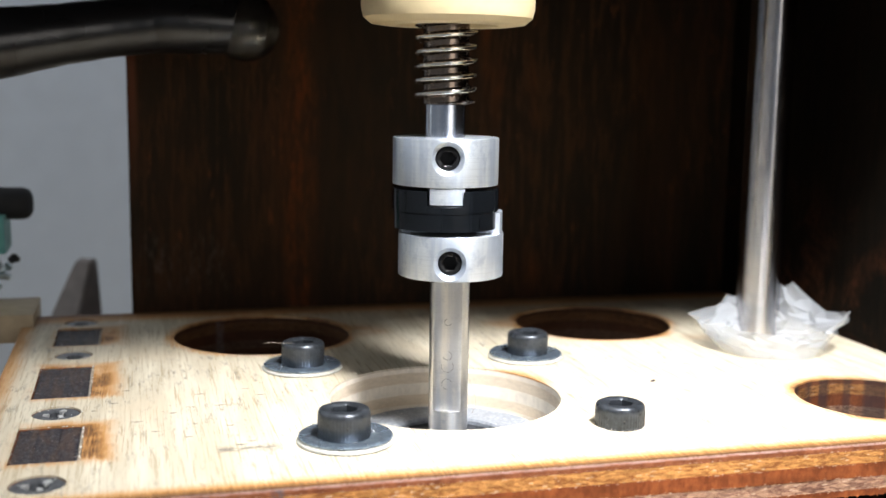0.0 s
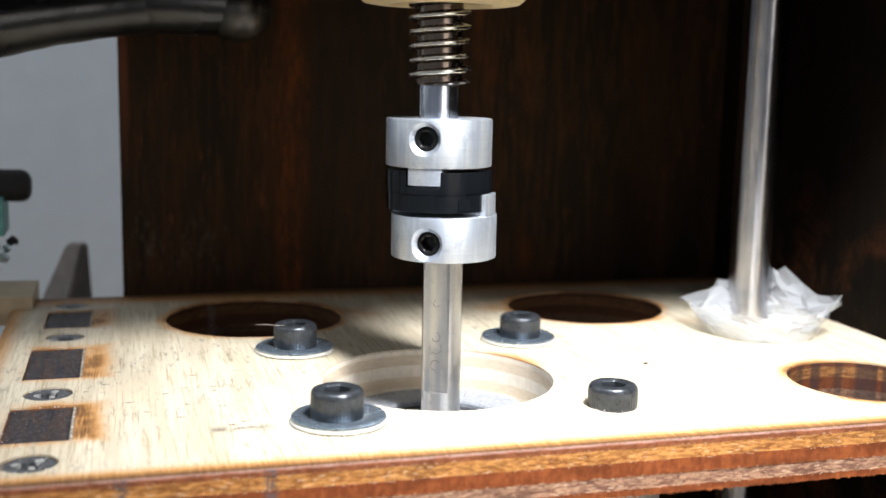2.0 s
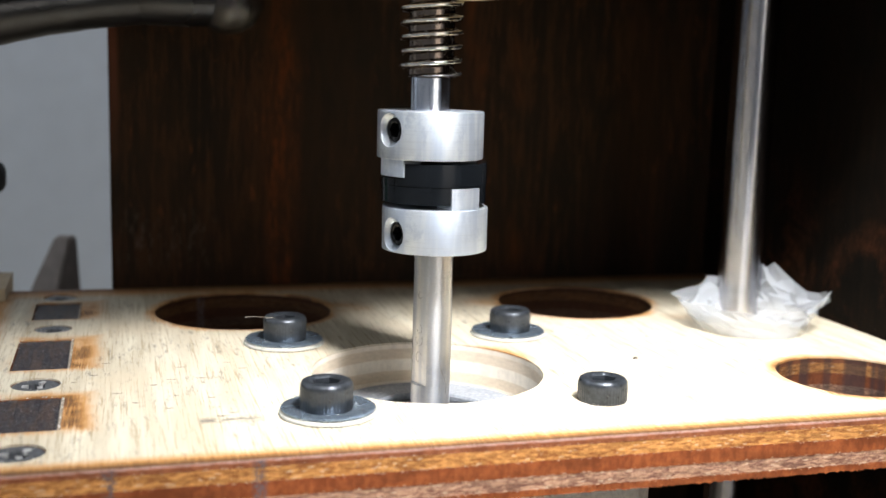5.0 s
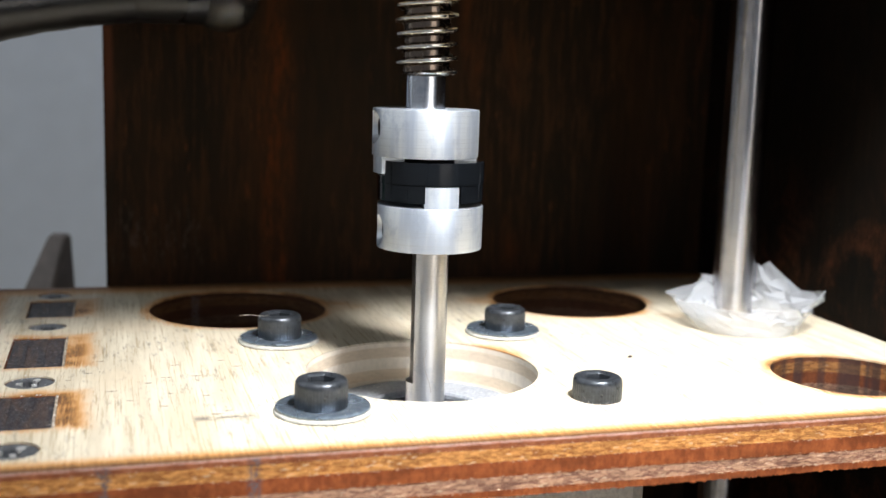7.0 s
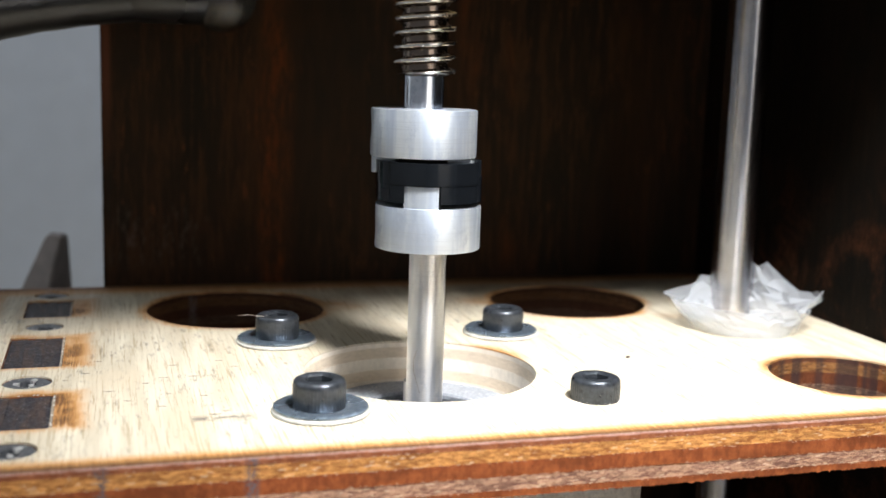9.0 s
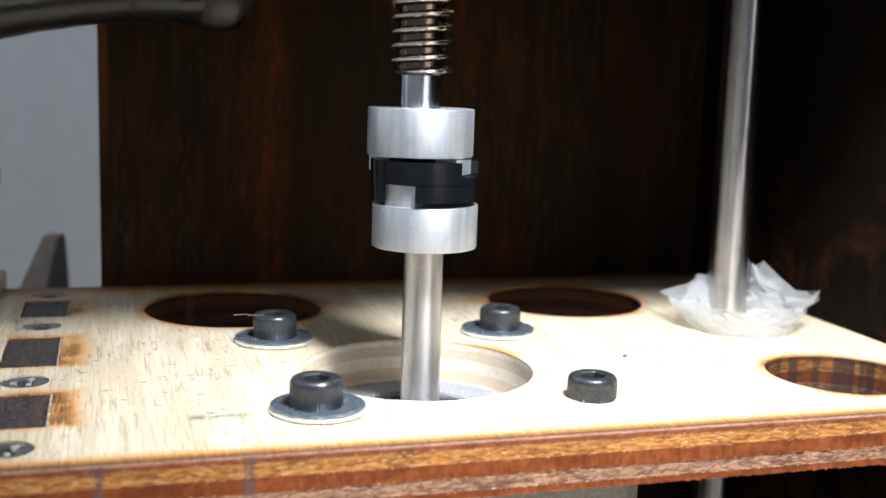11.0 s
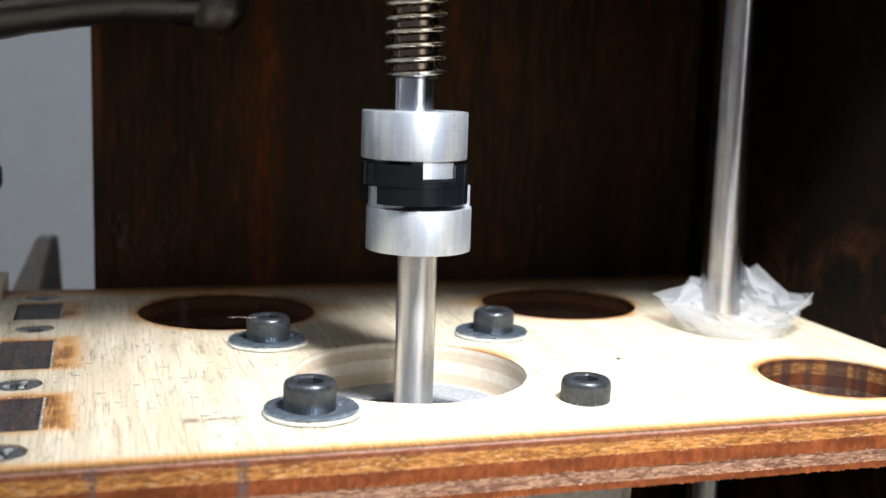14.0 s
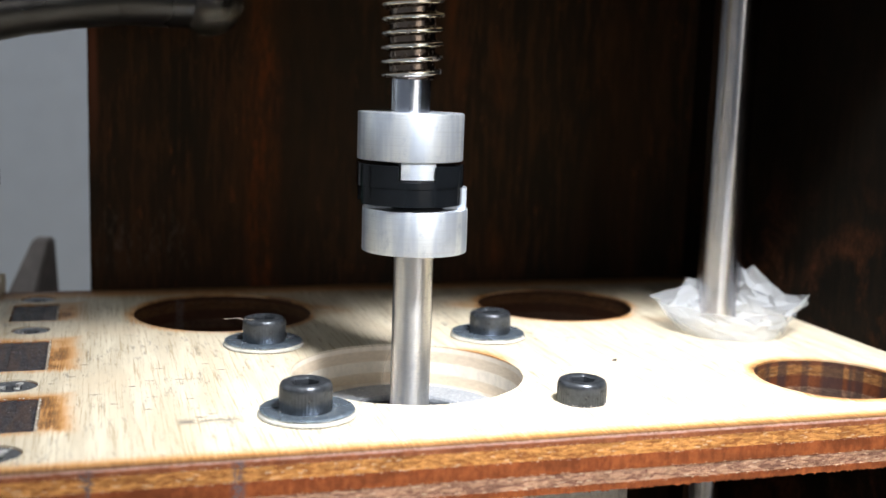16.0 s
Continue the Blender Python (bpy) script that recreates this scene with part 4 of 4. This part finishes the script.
def swarf():
    """Wood dust and metal chips lying on the plate."""
    rng = random.Random(3)
    bm = bmesh.new()

    def chip(x, y, z, size):
        a, h = rng.uniform(0, TAU), size * rng.uniform(0.25, 0.7)
        p = [Vector((x + size * math.cos(a + k), y + size * math.sin(a + k), z)) for k in (0, rng.uniform(1.6, 2.6), rng.uniform(3.4, 4.8))]
        p.append(Vector((x + rng.uniform(-size, size) * 0.4, y + rng.uniform(-size, size) * 0.4, z + h)))
        v = [bm.verts.new(q * MM) for q in p]
        for f in ((0, 1, 2), (0, 1, 3), (1, 2, 3), (2, 0, 3)):
            bm.faces.new([v[i] for i in f])

    for _ in range(60):  # fuzz on the front rim of the motor bore
        a = radians(rng.uniform(225, 330))
        r = MOTOR_HOLE[2] + rng.uniform(-0.1, 0.3)
        chip(MOTOR_HOLE[0] + r * math.cos(a), MOTOR_HOLE[1] + r * math.sin(a), 0.02, rng.uniform(0.08, 0.22))
    for _ in range(60):  # round the sunk cap screw
        a = radians(rng.uniform(200, 350))
        chip(24.47 + 4.4 * math.cos(a), -21.47 + 4.4 * math.sin(a), rng.uniform(-0.05, 0.4), rng.uniform(0.05, 0.19))
    for wx, wy, count in ((-B + 1.0, -B + 3.3, 170), (-B + 0.6, B + 3.4, 70), (B + 0.7, B + 3.5, 40)):  # on the washers
        for _ in range(count):
            a = radians(rng.uniform(-160, 40))
            r = 4.35 + 2.7 * rng.random() ** 1.8
            chip(wx + r * math.cos(a), wy + r * math.sin(a), 1.25, rng.uniform(0.05, 0.16))
    for _ in range(90):  # fluff on the motor's pilot boss
        a = rng.uniform(0, TAU)
        r = rng.uniform(11.6, 18.4)
        chip(0.55 + r * math.cos(a), 2.0 + r * math.sin(a), -7.6, rng.uniform(0.08, 0.26))
    for _ in range(14):
        a = radians(rng.uniform(200, 340))
        x, y = 0.55 + 12.5 * math.cos(a), 2.0 + 12.5 * math.sin(a)
        bend = [(x, y, -7.6), (x + rng.uniform(-0.7, 0.7), y + rng.uniform(-0.5, 0.5), -6.6), (x + rng.uniform(-1.5, 1.5), y + rng.uniform(-0.8, 0.8), rng.uniform(-6.2, -4.4))]
        bm = join(bm, tube(bend, [0.04] * 3, 4))
    for cx, cy, w, d in TENONS:
        for _ in range(24):
            chip(cx + rng.uniform(-w, w) * 0.48, cy + rng.uniform(-d, d) * 0.48, -0.3, rng.uniform(0.06, 0.17))
    for cx, cy, w, d in TENONS:  # torn fibres round the slots
        for _ in range(70):
            k, side = rng.uniform(-0.5, 0.5), rng.randrange(4)
            x, y = ((k * w, 0.5 * d), (k * w, -0.5 * d), (-0.5 * w, k * d), (0.5 * w, k * d))[side]
            chip(cx + x + rng.uniform(-0.3, 0.3), cy + y + rng.uniform(-0.3, 0.3), -0.15, rng.uniform(0.08, 0.26))
    for cx, cy, r in SCREWS:
        for _ in range(14):
            a = rng.uniform(0, TAU)
            chip(cx + r * rng.uniform(0.4, 1.1) * math.cos(a), cy + r * rng.uniform(0.4, 1.1) * math.sin(a), 0.0, rng.uniform(0.08, 0.25))
    solid("swarf", bm, DUST, "pale wood dust and chips scattered on the plate", "debris", kind="stuff")
    speck = loft([[(41.6, 3.0, 0.02), (42.3, 2.8, 0.02), (42.9, 3.2, 0.02), (42.2, 3.6, 0.02)], [(41.9, 3.1, 0.25), (42.2, 3.0, 0.3), (42.6, 3.2, 0.4), (42.2, 3.4, 0.3)]])
    solid("dark_chip", speck, CHAR, "small dark chip lying on the pale wood", "debris")
    strand = tube([(-31.1, 24.2, 6.1), (-29.1, 23.4, 6.4), (-27.2, 23.2, 6.15), (-25.4, 23.8, 5.98)], [0.05, 0.06, 0.06, 0.05], 6)
    solid("fibre_strand", strand, CHAR_RIM, "thin pale fibre caught on a cap screw", "debris")


swarf()


# ---- lamp arm near the back wall ----
def lamp_arm():
    t = thing("lamp_arm", "black sleeved gooseneck arm with a frosted lens tip", "lamp")
    pts, radii = [], []
    spine = [((-190, 50, 20.6), 8.0), ((-150, 54, 40.6), 8.0), ((-118, 58, 54.1), 8.0), ((-95, 60, 60.9), 7.9), ((-81, 62, 63.8), 7.4), ((-70, 63, 65.7), 6.5), ((-58, 64, 67.6), 6.2), ((-48, 64, 68.9), 6.2)]
    for (a, ra), (b, rb) in zip(spine, spine[1:]):
        for i in range(8):
            pts.append(Vector(a).lerp(Vector(b), i / 8))
            radii.append(ra + (rb - ra) * i / 8 + 0.05 * math.sin(len(pts) * 1.3) + 0.03 * math.sin(len(pts) * 3.7))
    pts, radii = pts + [Vector(spine[-1][0])], radii + [6.2]
    part("sleeve", tube(pts, radii, 32), RUBBER, t, "wrinkled shiny black sleeve")
    part("tip", tube([(-50, 64, 69.0), (-47, 64, 69.2), (-30, 64.5, 69.0), (-27, 64.5, 68.8), (-26, 64.5, 68.6)], [6.3, 6.7, 6.5, 6.2, 5.4], 32), RUBBER, t, "matt black tip collar")
    bm = bmesh.new()
    bmesh.ops.create_uvsphere(bm, u_segments=32, v_segments=18, radius=7.4 * MM)
    bmesh.ops.transform(bm, matrix=pose(-30 * MM, 64.5 * MM, 68.3 * MM), verts=bm.verts)
    part("lens", bm, LENS, t, "frosted dome lens")


lamp_arm()

# ---- behind the plate ----
def far_post():
    bm = bmesh.new()
    lo = [(-101, 152, -60), (-83.4, 140, -60), (-62.5, 158, -60), (-98, 168, -60)]
    hi = [(-72.2, 151, 3.2), (-67.6, 149, 3.2), (-66.2, 156, 3.2), (-71.5, 158, 3.2)]
    loft([lo, hi], bm=bm)
    bmesh.ops.bevel(bm, geom=list(bm.edges), offset=0.0006, segments=2, affect="EDGES")
    solid("leaning_post", bm, GREY_POST, "weathered grey leaning wooden post behind the plate", "post")
    solid("post_foot", block(-110, -55, 130, 180, -150, -60.2, 1), GREY_POST, "grey wooden block under the post", "block")


far_post()


def side_table():
    """The small sliding table with a teal device on it."""
    t = thing("sliding_table", "bare plywood sliding table carrying a teal device", "table")
    part("board", block(-190, -77.6, 76, 97, -3.5, 3.0, 0.5), BARE_WOOD, t, "bare plywood board")
    part("support", block(-185, -90, 78, 95, -149.9, -3.6, 0.5), GREY_POST, t)
    body = part("device_body", prism([(-110, 90), (-84.5, 90), (-84.5, 104), (-110, 104)], 15, 24.0, 1.0), TEAL, t, "teal plastic body")
    part("knob", tube([(-112, 97, 26.8), (-100, 97, 26.8), (-80.5, 97, 26.3), (-79.2, 97, 26.3), (-78.5, 97, 26.3)], [3.9, 3.9, 3.9, 3.3, 2.0], 28), MATT, body, "black rubber knob")
    rng = random.Random(9)
    for i in range(16):
        p = Vector((rng.uniform(-92, -83.5), rng.uniform(90, 97), 3.2 + i * 0.72))
        q = p + Vector((rng.uniform(-3, 3.4), rng.uniform(-2, 2), rng.uniform(-0.6, 1.6)))
        part("clip", tube([p, (p + q) / 2 + Vector((0, 0, 0.6)), q], [0.9, 1.1, 0.7], 10), (TIN, TEAL, MATT, TIN)[i % 4], t)
    part("column", block(-104, -88, 92, 97, 3.0, 15.0, 0.4), TEAL, t)
    return t


TABLE = side_table()


# ---- what moves ----
TURN = ((0, -0.5), (0.5, -5.0), (1.0, -9.5), (1.5, -13.2), (2.0, -18.8), (2.5, -24.0), (3.0, -29.3), (3.5, -34.7), (4.0, -40.3), (5.2, -55.0), (6.5, -71.4),
        (7.0, -77.0), (7.5, -81.8), (8.0, -87.2), (8.5, -92.8), (9.0, -98.3), (10.2, -111.6), (11.5, -126.0), (12.0, -132.0), (12.5, -137.5), (13.0, -142.8), (13.5, -148.2),
        (14.0, -153.8), (14.5, -159.0), (15.0, -164.0), (15.5, -168.6), (16.0, -173.0))
SLIDE = ((0, -1.8), (1, -0.75), (2, 0.0), (3, -0.3), (4, -1.35), (5.2, -3.6), (6.5, -5.4), (8, -6.7), (9.2, -5.2), (10.2, -3.4), (11.3, -1.6), (12, -0.3), (12.5, 0), (13.5, 0), (14.5, 0), (16, 0.2))


def motions():
    face = -15.5
    low = [(t, Matrix.Translation(AXIS) @ pose(0, 0, 0, 0, 0, face + a)) for t, a in TURN]
    top = [(t, Matrix.Translation(AXIS + UPPER) @ pose(0, 0, 0, 0, 0, face + a + 3.5)) for t, a in TURN]
    screw = [(t, Matrix.Translation(AXIS + UPPER * 1.18) @ pose(0, 0, 0, 0, 0, face + a + 3.5)) for t, a in TURN]
    disc = []
    for t, a in TURN:
        g = radians(face + a + 1.5)
        v = Vector((math.cos(g), math.sin(g), 0))
        disc.append((t, Matrix.Translation(AXIS + v * UPPER.dot(v)) @ pose(0, 0, 0, 0, 0, face + a + 1.5)))
    walk(SHAFT, low)
    walk(HUB_LOW, low)
    walk(DISC, disc)
    walk(HUB_TOP, top)
    walk(SCREW, screw)
    for carried, x, y in ((nut, AXIS.x + UPPER.x, AXIS.y + UPPER.y), (shade_board, 0, 0)):
        walk(carried, [(t, pose(x, y, -(a + 0.5) / 360 * 2.46 * MM)) for t, a in TURN])
    walk(TABLE, [(t, pose((x + 1.6) * MM, 0, 0)) for t, x in SLIDE])


motions()
